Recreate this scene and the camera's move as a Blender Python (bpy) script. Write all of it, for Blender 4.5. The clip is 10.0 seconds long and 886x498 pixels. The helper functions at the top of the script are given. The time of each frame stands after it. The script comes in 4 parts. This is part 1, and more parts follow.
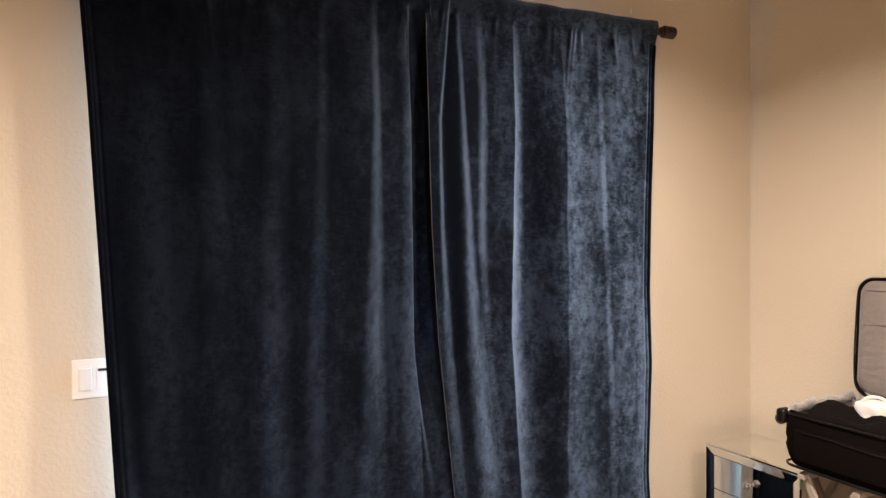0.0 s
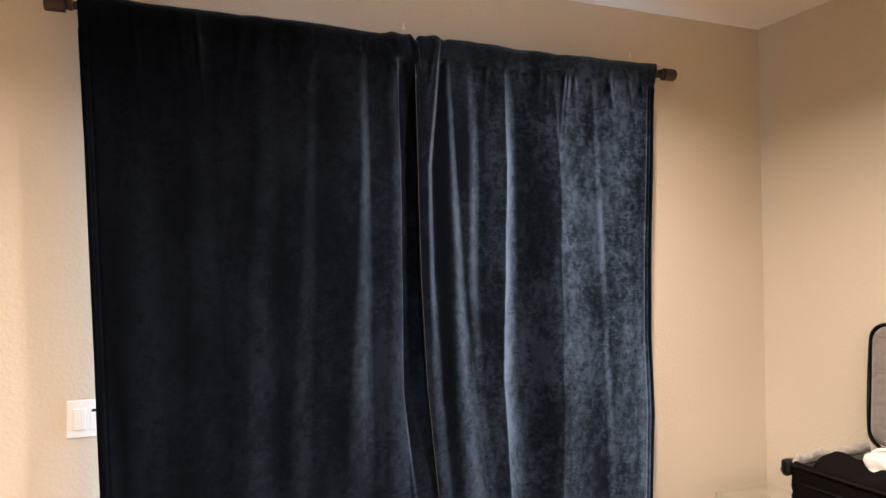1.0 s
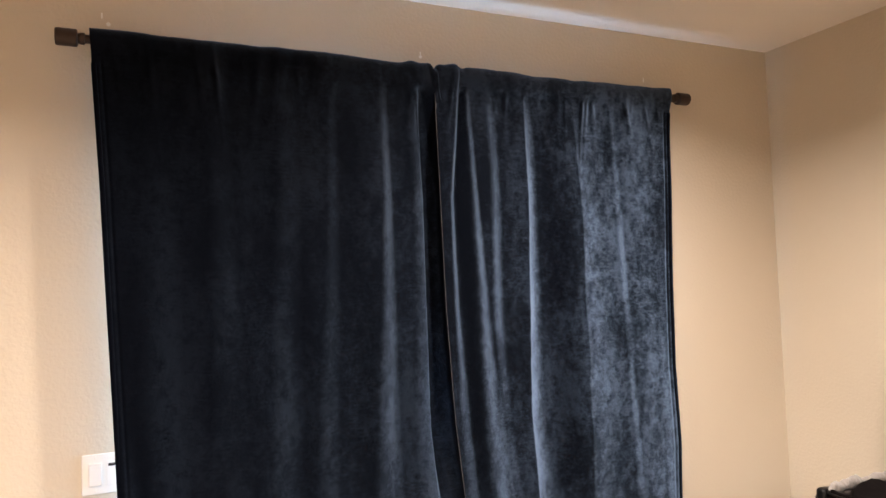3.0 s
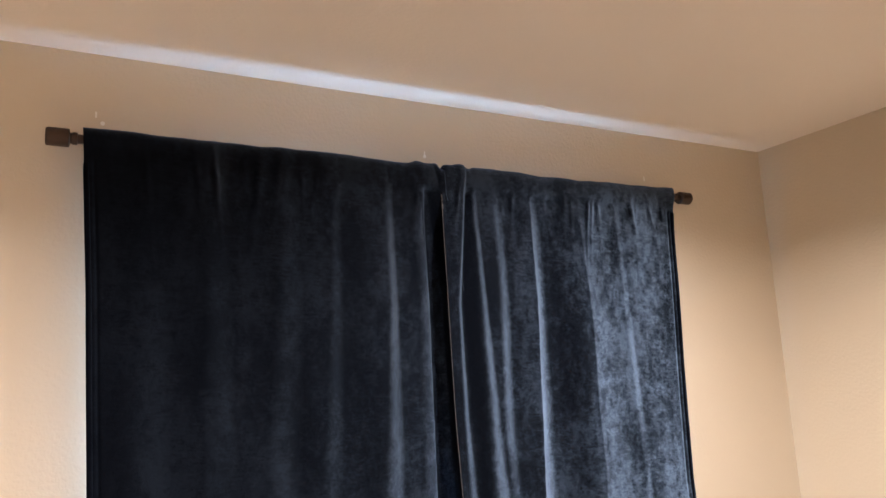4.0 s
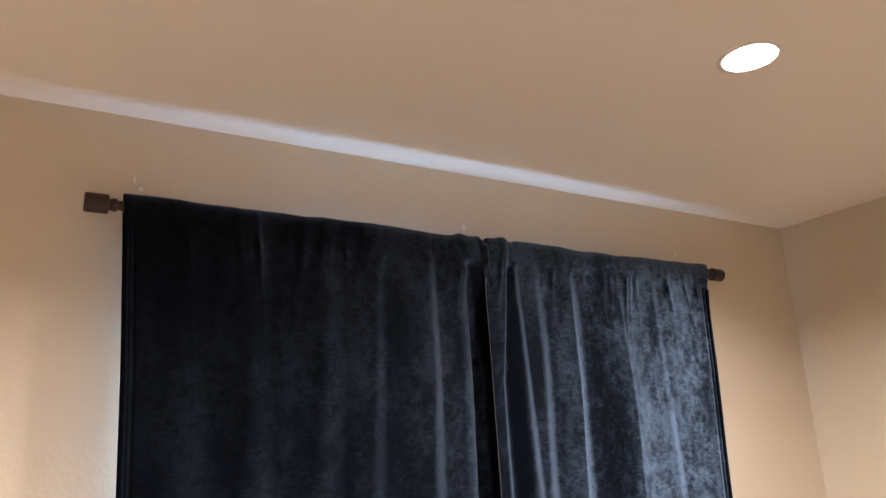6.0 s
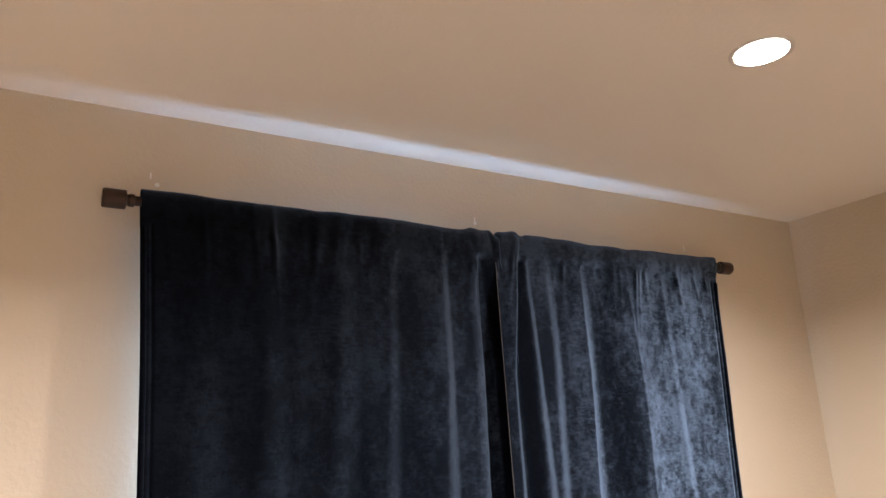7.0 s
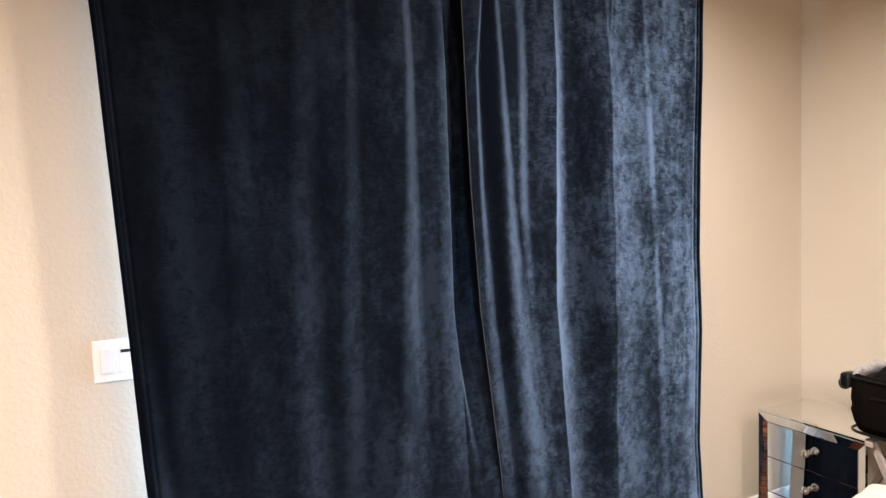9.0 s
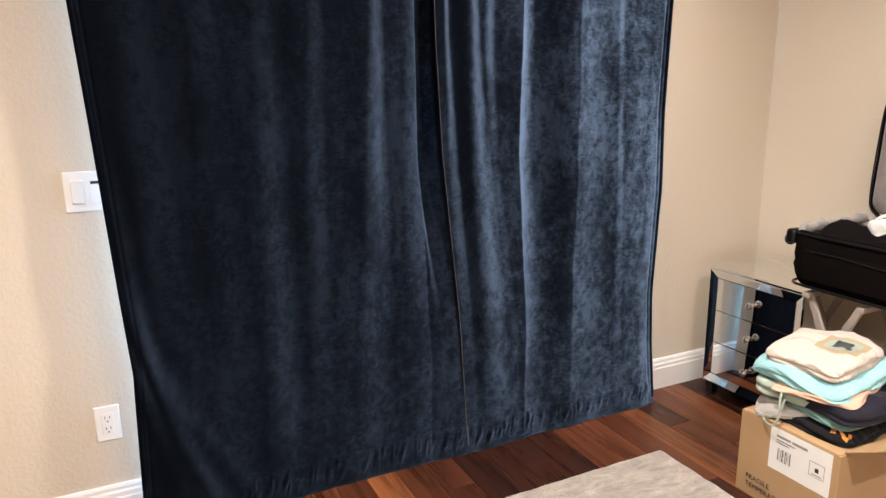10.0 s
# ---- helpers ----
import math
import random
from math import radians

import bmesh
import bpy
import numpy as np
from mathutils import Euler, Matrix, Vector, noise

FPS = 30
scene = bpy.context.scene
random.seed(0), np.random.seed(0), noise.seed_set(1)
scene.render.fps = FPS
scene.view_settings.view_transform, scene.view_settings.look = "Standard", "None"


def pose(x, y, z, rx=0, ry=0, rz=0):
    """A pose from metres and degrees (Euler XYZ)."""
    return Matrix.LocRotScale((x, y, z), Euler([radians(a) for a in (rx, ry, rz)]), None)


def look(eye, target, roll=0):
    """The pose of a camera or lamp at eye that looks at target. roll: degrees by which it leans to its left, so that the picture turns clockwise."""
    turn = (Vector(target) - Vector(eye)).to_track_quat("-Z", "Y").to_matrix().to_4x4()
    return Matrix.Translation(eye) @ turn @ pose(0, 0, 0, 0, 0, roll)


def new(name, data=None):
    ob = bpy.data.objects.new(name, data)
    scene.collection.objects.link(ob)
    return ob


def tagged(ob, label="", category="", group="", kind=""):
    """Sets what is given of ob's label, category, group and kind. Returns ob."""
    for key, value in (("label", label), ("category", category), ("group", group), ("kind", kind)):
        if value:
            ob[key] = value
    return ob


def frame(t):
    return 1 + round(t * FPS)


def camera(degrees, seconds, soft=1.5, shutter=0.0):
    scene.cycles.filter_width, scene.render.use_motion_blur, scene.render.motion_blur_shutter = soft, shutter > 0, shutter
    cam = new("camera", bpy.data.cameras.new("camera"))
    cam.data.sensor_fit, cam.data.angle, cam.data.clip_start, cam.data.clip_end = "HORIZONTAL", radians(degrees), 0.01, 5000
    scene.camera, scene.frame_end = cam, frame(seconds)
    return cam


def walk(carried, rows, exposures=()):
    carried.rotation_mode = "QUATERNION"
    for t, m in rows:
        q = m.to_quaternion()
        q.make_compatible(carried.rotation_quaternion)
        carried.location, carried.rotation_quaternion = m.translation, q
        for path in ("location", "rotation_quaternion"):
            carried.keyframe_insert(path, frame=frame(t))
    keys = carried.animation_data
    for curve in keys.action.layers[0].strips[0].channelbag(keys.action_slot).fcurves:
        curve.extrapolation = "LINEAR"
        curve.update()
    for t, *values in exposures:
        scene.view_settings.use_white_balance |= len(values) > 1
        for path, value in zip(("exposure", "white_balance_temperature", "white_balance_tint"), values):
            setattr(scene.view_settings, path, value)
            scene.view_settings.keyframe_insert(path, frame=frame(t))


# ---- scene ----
from mathutils.bvhtree import BVHTree

cam = camera(64.9, 10.0)
PATH = [
    (0, (-2.669, -2.233, 1.44), (-1.784, -0.44, 1.399), -0.5),
    (0.5, (-2.557, -2.289, 1.47), (-1.752, -0.458, 1.491), -0.7),
    (1, (-2.477, -2.353, 1.479), (-1.734, -0.497, 1.533), -0.5),
    (1.5, (-2.464, -2.367, 1.472), (-1.774, -0.491, 1.547), -0.2),
    (2, (-2.482, -2.321, 1.477), (-1.796, -0.443, 1.545), -0.4),
    (3.5, (-2.658, -2.165, 1.574), (-1.788, -0.375, 1.771), -2.3),
    (4, (-2.677, -2.063, 1.613), (-1.782, -0.308, 1.961), -2.5),
    (4.5, (-2.674, -1.945, 1.638), (-1.758, -0.227, 2.096), -2.8),
    (5, (-2.714, -1.905, 1.683), (-1.797, -0.198, 2.177), -1.1),
    (5.5, (-2.786, -1.88, 1.667), (-1.83, -0.207, 2.202), -2.3),
    (7, (-2.869, -1.881, 1.659), (-1.919, -0.2, 2.178), -2.4),
    (7.5, (-2.756, -1.899, 1.582), (-1.832, -0.17, 1.977), -2.5),
    (8, (-2.676, -1.913, 1.494), (-1.809, -0.131, 1.763), -3.0),
    (8.5, (-2.705, -1.923, 1.47), (-1.839, -0.121, 1.525), -2.1),
    (9, (-2.691, -2.032, 1.428), (-1.826, -0.234, 1.291), -2.0),
    (9.5, (-2.664, -2.122, 1.363), (-1.796, -0.347, 1.048), -1.5),
    (10, (-2.638, -2.162, 1.314), (-1.79, -0.41, 0.854), -0.7),
]
# exposure follows the clip's own camera: it darkens while the ceiling lamp is in view
EXPO = [(0.0, 0.02, 6450, 14), (2.0, 0.08, 6400, 14), (3.5, 0.19, 6100, 13), (4.5, 0.30, 5950, 13), (5.5, 0.02, 5950, 13), (7.0, 0.08, 5900, 13), (7.5, -0.06, 5850, 12), (8.0, 0.08, 5800, 12), (8.5, 0.14, 5750, 11), (9.0, 0.24, 5750, 11), (9.5, 0.18, 5750, 11), (10.0, 0.0, 5800, 11)]
walk(cam, [(t, look(eye, target, roll)) for t, eye, target, roll in PATH], EXPO)

# ---- light ----
SUN_EL, SUN_ROT = radians(40), radians(200)
world = bpy.data.worlds.new("sky")
scene.world = world
world.use_nodes = True
wn = world.node_tree.nodes
sky = wn.new("ShaderNodeTexSky")
sky.sky_type, sky.sun_disc, sky.sun_elevation, sky.sun_rotation = "NISHITA", False, SUN_EL, SUN_ROT
wn["Background"].inputs["Strength"].default_value = 0.1
world.node_tree.links.new(sky.outputs[0], wn["Background"].inputs["Color"])

CEIL = 2.536
LAMP_WATTS, LAMP_SPREAD = 53.0, radians(150)
LAMP_TINT = (1.0, 0.86, 0.72)
# first lamp is in view; the other four are unseen, added to light the room
LAMP_SPOTS = [(-1.42, -0.941), (-1.42, -2.70), (-3.40, -1.55), (-1.42, -4.45), (-3.40, -4.45)]

lamp_disc = bpy.data.lights.new("recessed_led", "AREA")
lamp_disc.shape, lamp_disc.size, lamp_disc.spread = "DISK", 0.116, LAMP_SPREAD
lamp_disc.energy, lamp_disc.color = LAMP_WATTS, LAMP_TINT
for lx, ly in LAMP_SPOTS:
    new("recessed_led", lamp_disc).matrix_world = look((lx, ly, CEIL + 0.006), (lx, ly + 0.0001, 0))

daylight = bpy.data.lights.new("window_daylight", "AREA")
daylight.shape, daylight.size, daylight.size_y = "RECTANGLE", 1.28, 1.9
daylight.energy, daylight.color = 130.0, (0.38, 0.66, 1.0)
new("window_daylight", daylight).matrix_world = look((-1.70, 0.03, 1.03), (-1.70, -1.0, 1.03))


# ---- material helpers ----
def shader(name, base, rough=0.6, metal=0.0, spec=0.5):
    m = bpy.data.materials.new(name)
    m.use_nodes = True
    b = m.node_tree.nodes["Principled BSDF"]
    b.inputs["Base Color"].default_value = (*base, 1)
    b.inputs["Roughness"].default_value = rough
    b.inputs["Metallic"].default_value = metal
    b.inputs["Specular IOR Level"].default_value = spec
    return m, m.node_tree.nodes, m.node_tree.links, b


def coords(n, l, scale=(1, 1, 1), kind="Object"):
    tc, mp = n.new("ShaderNodeTexCoord"), n.new("ShaderNodeMapping")
    mp.inputs["Scale"].default_value = scale
    l.new(tc.outputs[kind], mp.inputs["Vector"])
    return mp.outputs[0]


def noise_tex(n, l, vec, scale, detail=4.0, rough=0.55):
    t = n.new("ShaderNodeTexNoise")
    t.inputs["Scale"].default_value, t.inputs["Detail"].default_value, t.inputs["Roughness"].default_value = scale, detail, rough
    l.new(vec, t.inputs["Vector"])
    return t.outputs["Fac"]


def ramp(n, l, fac, stops):
    r = n.new("ShaderNodeValToRGB")
    e = r.color_ramp.elements
    while len(e) < len(stops):
        e.new(0.5)
    for el, (p, c) in zip(e, stops):
        el.position, el.color = p, (*c, 1) if len(c) == 3 else c
    l.new(fac, r.inputs["Fac"])
    return r.outputs["Color"]


def span(n, l, fac, a, b, lo=0.0, hi=1.0):
    r = n.new("ShaderNodeMapRange")
    for k, v in zip(("From Min", "From Max", "To Min", "To Max"), (lo, hi, a, b)):
        r.inputs[k].default_value = v
    l.new(fac, r.inputs["Value"])
    return r.outputs["Result"]


def bump(n, l, b, height, strength, distance):
    k = n.new("ShaderNodeBump")
    k.inputs["Strength"].default_value, k.inputs["Distance"].default_value = strength, distance
    l.new(height, k.inputs["Height"])
    l.new(k.outputs[0], b.inputs["Normal"])
    return k


def mixed(n, l, fac, a, b):
    m = n.new("ShaderNodeMix")
    m.data_type = "RGBA"
    l.new(fac, m.inputs["Factor"])
    for sock, v in (("A", a), ("B", b)):
        s = [i for i in m.inputs if i.name == sock and i.type == "RGBA"][0]
        if isinstance(v, tuple):
            s.default_value = (*v, 1)
        else:
            l.new(v, s)
    return [o for o in m.outputs if o.type == "RGBA"][0]


def add_values(n, l, a, b, ka=1.0, kb=1.0):
    m1 = n.new("ShaderNodeMath")
    m1.operation = "MULTIPLY_ADD"
    l.new(a, m1.inputs[0])
    m1.inputs[1].default_value = ka
    m2 = n.new("ShaderNodeMath")
    m2.operation = "MULTIPLY"
    l.new(b, m2.inputs[0])
    m2.inputs[1].default_value = kb
    l.new(m2.outputs[0], m1.inputs[2])
    return m1.outputs[0]


# ---- materials ----
def paint_material(name, base, grain=0.55):
    """Rolled wall paint over orange-peel plaster."""
    m, n, l, b = shader(name, base, 0.62, 0, 0.35)
    v = coords(n, l)
    soft = noise_tex(n, l, v, 1.3, 3)
    dark = tuple(c * 0.94 for c in base)
    l.new(mixed(n, l, soft, dark, base), b.inputs["Base Color"])
    peel = noise_tex(n, l, v, 75.0, 2.5, 0.5)
    fine = noise_tex(n, l, v, 260.0, 2, 0.5)
    flat = span(n, l, peel, 0, 1, 0.42, 0.62)
    bump(n, l, b, add_values(n, l, flat, fine, 1.0, 0.25), grain, 0.0022)
    return m


def velvet_material(name="navy_velvet", pile_gain=1.0):
    """Crushed velvet: an almost black ground under a bluish pile, combed sideways and crushed unevenly, that lights up at a slant."""
    m, n, l, b = shader(name, (0.0035, 0.0055, 0.0105), 0.9, 0, 0.0)
    broad = noise_tex(n, l, coords(n, l, (1, 1, 0.45)), 7.0, 4, 0.6)
    crush = add_values(n, l, noise_tex(n, l, coords(n, l, (1, 1, 0.8)), 30.0, 10, 0.74), noise_tex(n, l, coords(n, l, (0.35, 1, 1.5)), 110.0, 6, 0.75), 0.60, 0.40)
    weave = noise_tex(n, l, coords(n, l, (0.5, 1, 1.2)), 420.0, 2, 0.5)
    l.new(mixed(n, l, broad, (0.0012, 0.0015, 0.0028), (0.0030, 0.0036, 0.0062)), b.inputs["Base Color"])
    k = bump(n, l, b, add_values(n, l, crush, weave, 1.0, 0.25), 0.60, 0.004)
    # nap: the pile leans to +x, more or less from patch to patch
    lean = span(n, l, add_values(n, l, broad, crush, 0.36, 0.64), 0.32, 0.76, 0.445, 0.56)
    comb = n.new("ShaderNodeCombineXYZ")
    l.new(lean, comb.inputs[0])
    comb.inputs[2].default_value = 0.12
    tilt, unit = n.new("ShaderNodeVectorMath"), n.new("ShaderNodeVectorMath")
    tilt.operation, unit.operation = "ADD", "NORMALIZE"
    l.new(k.outputs[0], tilt.inputs[0])
    l.new(comb.outputs[0], tilt.inputs[1])
    l.new(tilt.outputs[0], unit.inputs[0])
    sheen = n.new("ShaderNodeBsdfSheen")
    sheen.distribution = "MICROFIBER"
    sheen.inputs["Roughness"].default_value = 0.43
    g = 0.76 * pile_gain
    l.new(mixed(n, l, crush, (0.168 * g, 0.245 * g, 0.382 * g), (0.210 * g, 0.304 * g, 0.468 * g)), sheen.inputs["Color"])
    l.new(unit.outputs[0], sheen.inputs["Normal"])
    both = n.new("ShaderNodeAddShader")
    l.new(b.outputs[0], both.inputs[0])
    l.new(sheen.outputs[0], both.inputs[1])
    out = [o for o in n if o.type == "OUTPUT_MATERIAL"][0]
    l.new(both.outputs[0], out.inputs["Surface"])
    return m


def wood_plank_material():
    m, n, l, b = shader("acacia_plank", (0.10, 0.03, 0.015), 0.22, 0, 0.3)
    info = n.new("ShaderNodeObjectInfo")
    tone = ramp(n, l, info.outputs["Random"], [(0.0, (0.014, 0.0058, 0.0036)), (0.35, (0.036, 0.0115, 0.006)), (0.65, (0.088, 0.028, 0.011)), (1.0, (0.23, 0.081, 0.027))])
    tc, mp = n.new("ShaderNodeTexCoord"), n.new("ShaderNodeMapping")
    mp.inputs["Scale"].default_value = (1, 0.06, 1)
    shift = n.new("ShaderNodeVectorMath")
    shift.operation = "ADD"
    push = n.new("ShaderNodeCombineXYZ")
    far = n.new("ShaderNodeMath")
    far.operation = "MULTIPLY"
    far.inputs[1].default_value = 37.0
    l.new(info.outputs["Random"], far.inputs[0])
    l.new(far.outputs[0], push.inputs[0])
    l.new(tc.outputs["Object"], mp.inputs["Vector"])
    l.new(mp.outputs[0], shift.inputs[0])
    l.new(push.outputs[0], shift.inputs[1])
    grain = noise_tex(n, l, shift.outputs[0], 60.0, 6, 0.65)
    streak = noise_tex(n, l, shift.outputs[0], 14.0, 4, 0.6)
    shade = span(n, l, add_values(n, l, grain, streak, 0.5, 0.5), 0.20, 1.95, 0.32, 0.68)
    mul = n.new("ShaderNodeVectorMath")
    mul.operation = "SCALE"
    l.new(tone, mul.inputs[0])
    l.new(shade, mul.inputs["Scale"])
    l.new(mul.outputs[0], b.inputs["Base Color"])
    l.new(span(n, l, streak, 0.20, 0.36), b.inputs["Roughness"])
    bump(n, l, b, grain, 0.15, 0.001)
    return m


def cloth_material(name, base, weave=500.0, strength=0.35, sheen=0.25, mottle=0.85, spec=0.15, crease=0.0):
    m, n, l, b = shader(name, base, 0.9, 0, spec)
    v = coords(n, l)
    b.inputs["Sheen Weight"].default_value = sheen
    soft = noise_tex(n, l, v, 22.0, 4)
    thread = noise_tex(n, l, v, weave, 2)
    l.new(mixed(n, l, soft, tuple(c * mottle for c in base), base), b.inputs["Base Color"])
    k = bump(n, l, b, add_values(n, l, thread, soft, 0.5, 1.0), strength, 0.002)
    if crease:
        # sharp-backed creases, longer one way than the other
        wave = noise_tex(n, l, coords(n, l, (1.0, 0.38, 0.7)), 15.0, 3, 0.5)
        fold = n.new("ShaderNodeMath")
        fold.operation = "PINGPONG"
        l.new(wave, fold.inputs[0])
        fold.inputs[1].default_value = 0.13
        big = n.new("ShaderNodeBump")
        big.inputs["Strength"].default_value, big.inputs["Distance"].default_value = crease, 0.05
        l.new(fold.outputs[0], big.inputs["Height"])
        l.new(big.outputs[0], k.inputs["Normal"])
    return m


def plain_material(name, base, rough=0.5, metal=0.0, spec=0.5, wear=0.15, scale=30.0):
    m, n, l, b = shader(name, base, rough, metal, spec)
    f = noise_tex(n, l, coords(n, l), scale, 4)
    l.new(mixed(n, l, f, tuple(c * (1 - wear) for c in base), base), b.inputs["Base Color"])
    l.new(span(n, l, f, rough * 0.85, min(1.0, rough * 1.15)), b.inputs["Roughness"])
    return m


def mirror_material(name="mirror_glass", rough=0.012):
    m, n, l, b = shader(name, (0.80, 0.82, 0.82), rough, 1.0)
    f = noise_tex(n, l, coords(n, l), 3.0, 3)
    l.new(span(n, l, f, rough * 0.7, rough * 1.5), b.inputs["Roughness"])
    return m


def glass_material(name="clear_glass", rough=0.0, tint=(1, 1, 1)):
    m, n, l, b = shader(name, tint, rough)
    b.inputs["Transmission Weight"].default_value = 1.0
    b.inputs["IOR"].default_value = 1.5
    return m


def glow_material(name, tint, strength):
    m, n, l, b = shader(name, (0.9, 0.9, 0.9), 0.4)
    b.inputs["Emission Color"].default_value = (*tint, 1)
    b.inputs["Emission Strength"].default_value = strength
    return m


def rug_material():
    m, n, l, b = shader("plush_rug", (0.38, 0.33, 0.28), 0.95, 0, 0.1)
    v = coords(n, l)
    patch = noise_tex(n, l, coords(n, l, (0.45, 1.3, 1)), 26.0, 6, 0.72)
    tuft = noise_tex(n, l, v, 220.0, 3, 0.6)
    l.new(ramp(n, l, add_values(n, l, patch, tuft, 0.65, 0.35), [(0.38, (0.17, 0.142, 0.11)), (0.50, (0.28, 0.238, 0.19)), (0.64, (0.46, 0.40, 0.33))]), b.inputs["Base Color"])
    b.inputs["Sheen Weight"].default_value = 0.6
    bump(n, l, b, tuft, 0.8, 0.006)
    return m


def cardboard_material():
    m, n, l, b = shader("cardboard", (0.42, 0.27, 0.14), 0.85, 0, 0.2)
    v = coords(n, l)
    f = noise_tex(n, l, v, 9.0, 5)
    g = noise_tex(n, l, coords(n, l, (1, 1, 0.05)), 320.0, 2)
    l.new(mixed(n, l, f, (0.37, 0.235, 0.12), (0.45, 0.295, 0.155)), b.inputs["Base Color"])
    bump(n, l, b, add_values(n, l, g, f, 0.4, 0.6), 0.2, 0.0015)
    return m


WALL = paint_material("beige_wall_paint", (0.615, 0.538, 0.428), 0.2)
CEILING = paint_material("beige_ceiling_paint", (0.92, 0.857, 0.775), 0.12)
WHITE_TRIM = plain_material("white_trim_paint", (0.80, 0.78, 0.74), 0.4, wear=0.05)
VELVET = velvet_material()
HEM = velvet_material("navy_velvet_hem", 0.35)
PLANK = wood_plank_material()
SUBFLOOR = plain_material("dark_joint", (0.012, 0.006, 0.004), 0.8)
LINING = cloth_material("blackout_lining", (0.74, 0.73, 0.71), 500, 0.1)
HEM_EDGE = cloth_material("hem_edge", (0.15, 0.15, 0.165), 500, 0.1, 0.1)
BRONZE = plain_material("oil_rubbed_bronze", (0.060, 0.038, 0.028), 0.42, 0.55, wear=0.4, scale=120)
PLASTIC = plain_material("white_plastic", (0.82, 0.80, 0.76), 0.3, wear=0.03)
DARK_PLASTIC = plain_material("dark_plastic", (0.012, 0.012, 0.012), 0.35)
# near-black colour that paints the shade inside small holes
SLOT_SHADE = plain_material("slot_shade", (0.02, 0.018, 0.015), 0.7)
MIRROR = mirror_material()
MIRROR_TOP = mirror_material("mirror_top", 0.03)
BLACK_WOOD = plain_material("black_lacquer", (0.010, 0.009, 0.009), 0.3)
CRYSTAL = plain_material("silvered_crystal", (0.60, 0.60, 0.59), 0.02, 0.85, 0.9, wear=0.03)
CHROME = plain_material("chrome", (0.75, 0.75, 0.74), 0.12, 1.0, wear=0.05)
GLASS = glass_material("window_glass")
LAMP_GLOW = glow_material("lamp_diffuser", LAMP_TINT, 14.0)
CARDBOARD = cardboard_material()
PAPER = plain_material("label_paper", (0.80, 0.79, 0.76), 0.6, wear=0.04)
INK = plain_material("black_ink", (0.03, 0.028, 0.026), 0.7)
GREY_INK = plain_material("grey_ink", (0.28, 0.27, 0.26), 0.7)
RUG = rug_material()
CASE_CLOTH = cloth_material("black_nylon", (0.0055, 0.0038, 0.0036), 700, 0.3, 0.0, 0.7, 0.04)
CASE_LINING = cloth_material("grey_lining", (0.26, 0.225, 0.21), 300, 0.6, 0.3, 0.7, crease=0.35)
LINING_PALE = cloth_material("pale_grey_lining", (0.40, 0.37, 0.35), 300, 0.5, 0.3, 0.6, crease=0.6)
RUBBER = plain_material("black_rubber", (0.006, 0.006, 0.0065), 0.34, spec=0.3)
RACK_METAL = plain_material("rack_wood_grey", (0.42, 0.36, 0.31), 0.45, 0.15)


# ---- mesh helpers ----
def part(name, bm, material, parent=None, label="", smooth=False):
    """Links a bmesh (or a mesh) as one mesh object, under a thing or a part."""
    if isinstance(bm, bmesh.types.BMesh):
        me = bpy.data.meshes.new(name)
        bmesh.ops.recalc_face_normals(bm, faces=bm.faces)
        bm.to_mesh(me)
        bm.free()
    else:
        me = bm
    me.materials.append(material)
    if smooth:
        me.polygons.foreach_set("use_smooth", [True] * len(me.polygons))
    ob = new(name, me)
    if parent is not None:
        ob.parent = parent
    if label:
        ob["label"] = label
    return ob


def empty(name, at=(0, 0, 0), turn=0.0):
    ob = new(name)
    ob.matrix_world = pose(*at, 0, 0, turn)
    return ob


def box_into(bm, lo, hi, bevel=0.0, seg=2, m=None):
    c = [(a + b) / 2 for a, b in zip(lo, hi)]
    s = [abs(b - a) for a, b in zip(lo, hi)]
    made = bmesh.ops.create_cube(bm, size=1.0, matrix=Matrix.Translation(c) @ Matrix.Diagonal((*s, 1)))["verts"]
    if bevel:
        edges = list({e for v in made for e in v.link_edges})
        out = bmesh.ops.bevel(bm, geom=edges, offset=bevel, segments=seg, affect="EDGES", profile=0.5)
        made = list({v for f in out["faces"] for v in f.verts} | {v for v in made if v.is_valid})
    if m is not None:
        bmesh.ops.transform(bm, matrix=m, verts=made)
    return made


def box(lo, hi, bevel=0.0, seg=2, m=None):
    bm = bmesh.new()
    box_into(bm, lo, hi, bevel, seg, m)
    return bm


def lathe(profile, n=32, axis="z", m=None):
    """Turned body from (radius, height) pairs."""
    bm = bmesh.new()
    rings = []
    for r, h in profile:
        rings.append([bm.verts.new((r * math.cos(2 * math.pi * i / n), r * math.sin(2 * math.pi * i / n), h)) for i in range(n)])
    for a, b in zip(rings, rings[1:]):
        for i in range(n):
            bm.faces.new((a[i], a[(i + 1) % n], b[(i + 1) % n], b[i]))
    bm.faces.new(rings[0][::-1])
    bm.faces.new(rings[-1])
    turn = {"z": Matrix.Identity(4), "x": pose(0, 0, 0, 0, 90, 0), "y": pose(0, 0, 0, 90, 0, 0)}[axis]
    bmesh.ops.transform(bm, matrix=(m or Matrix.Identity(4)) @ turn, verts=bm.verts)
    return bm


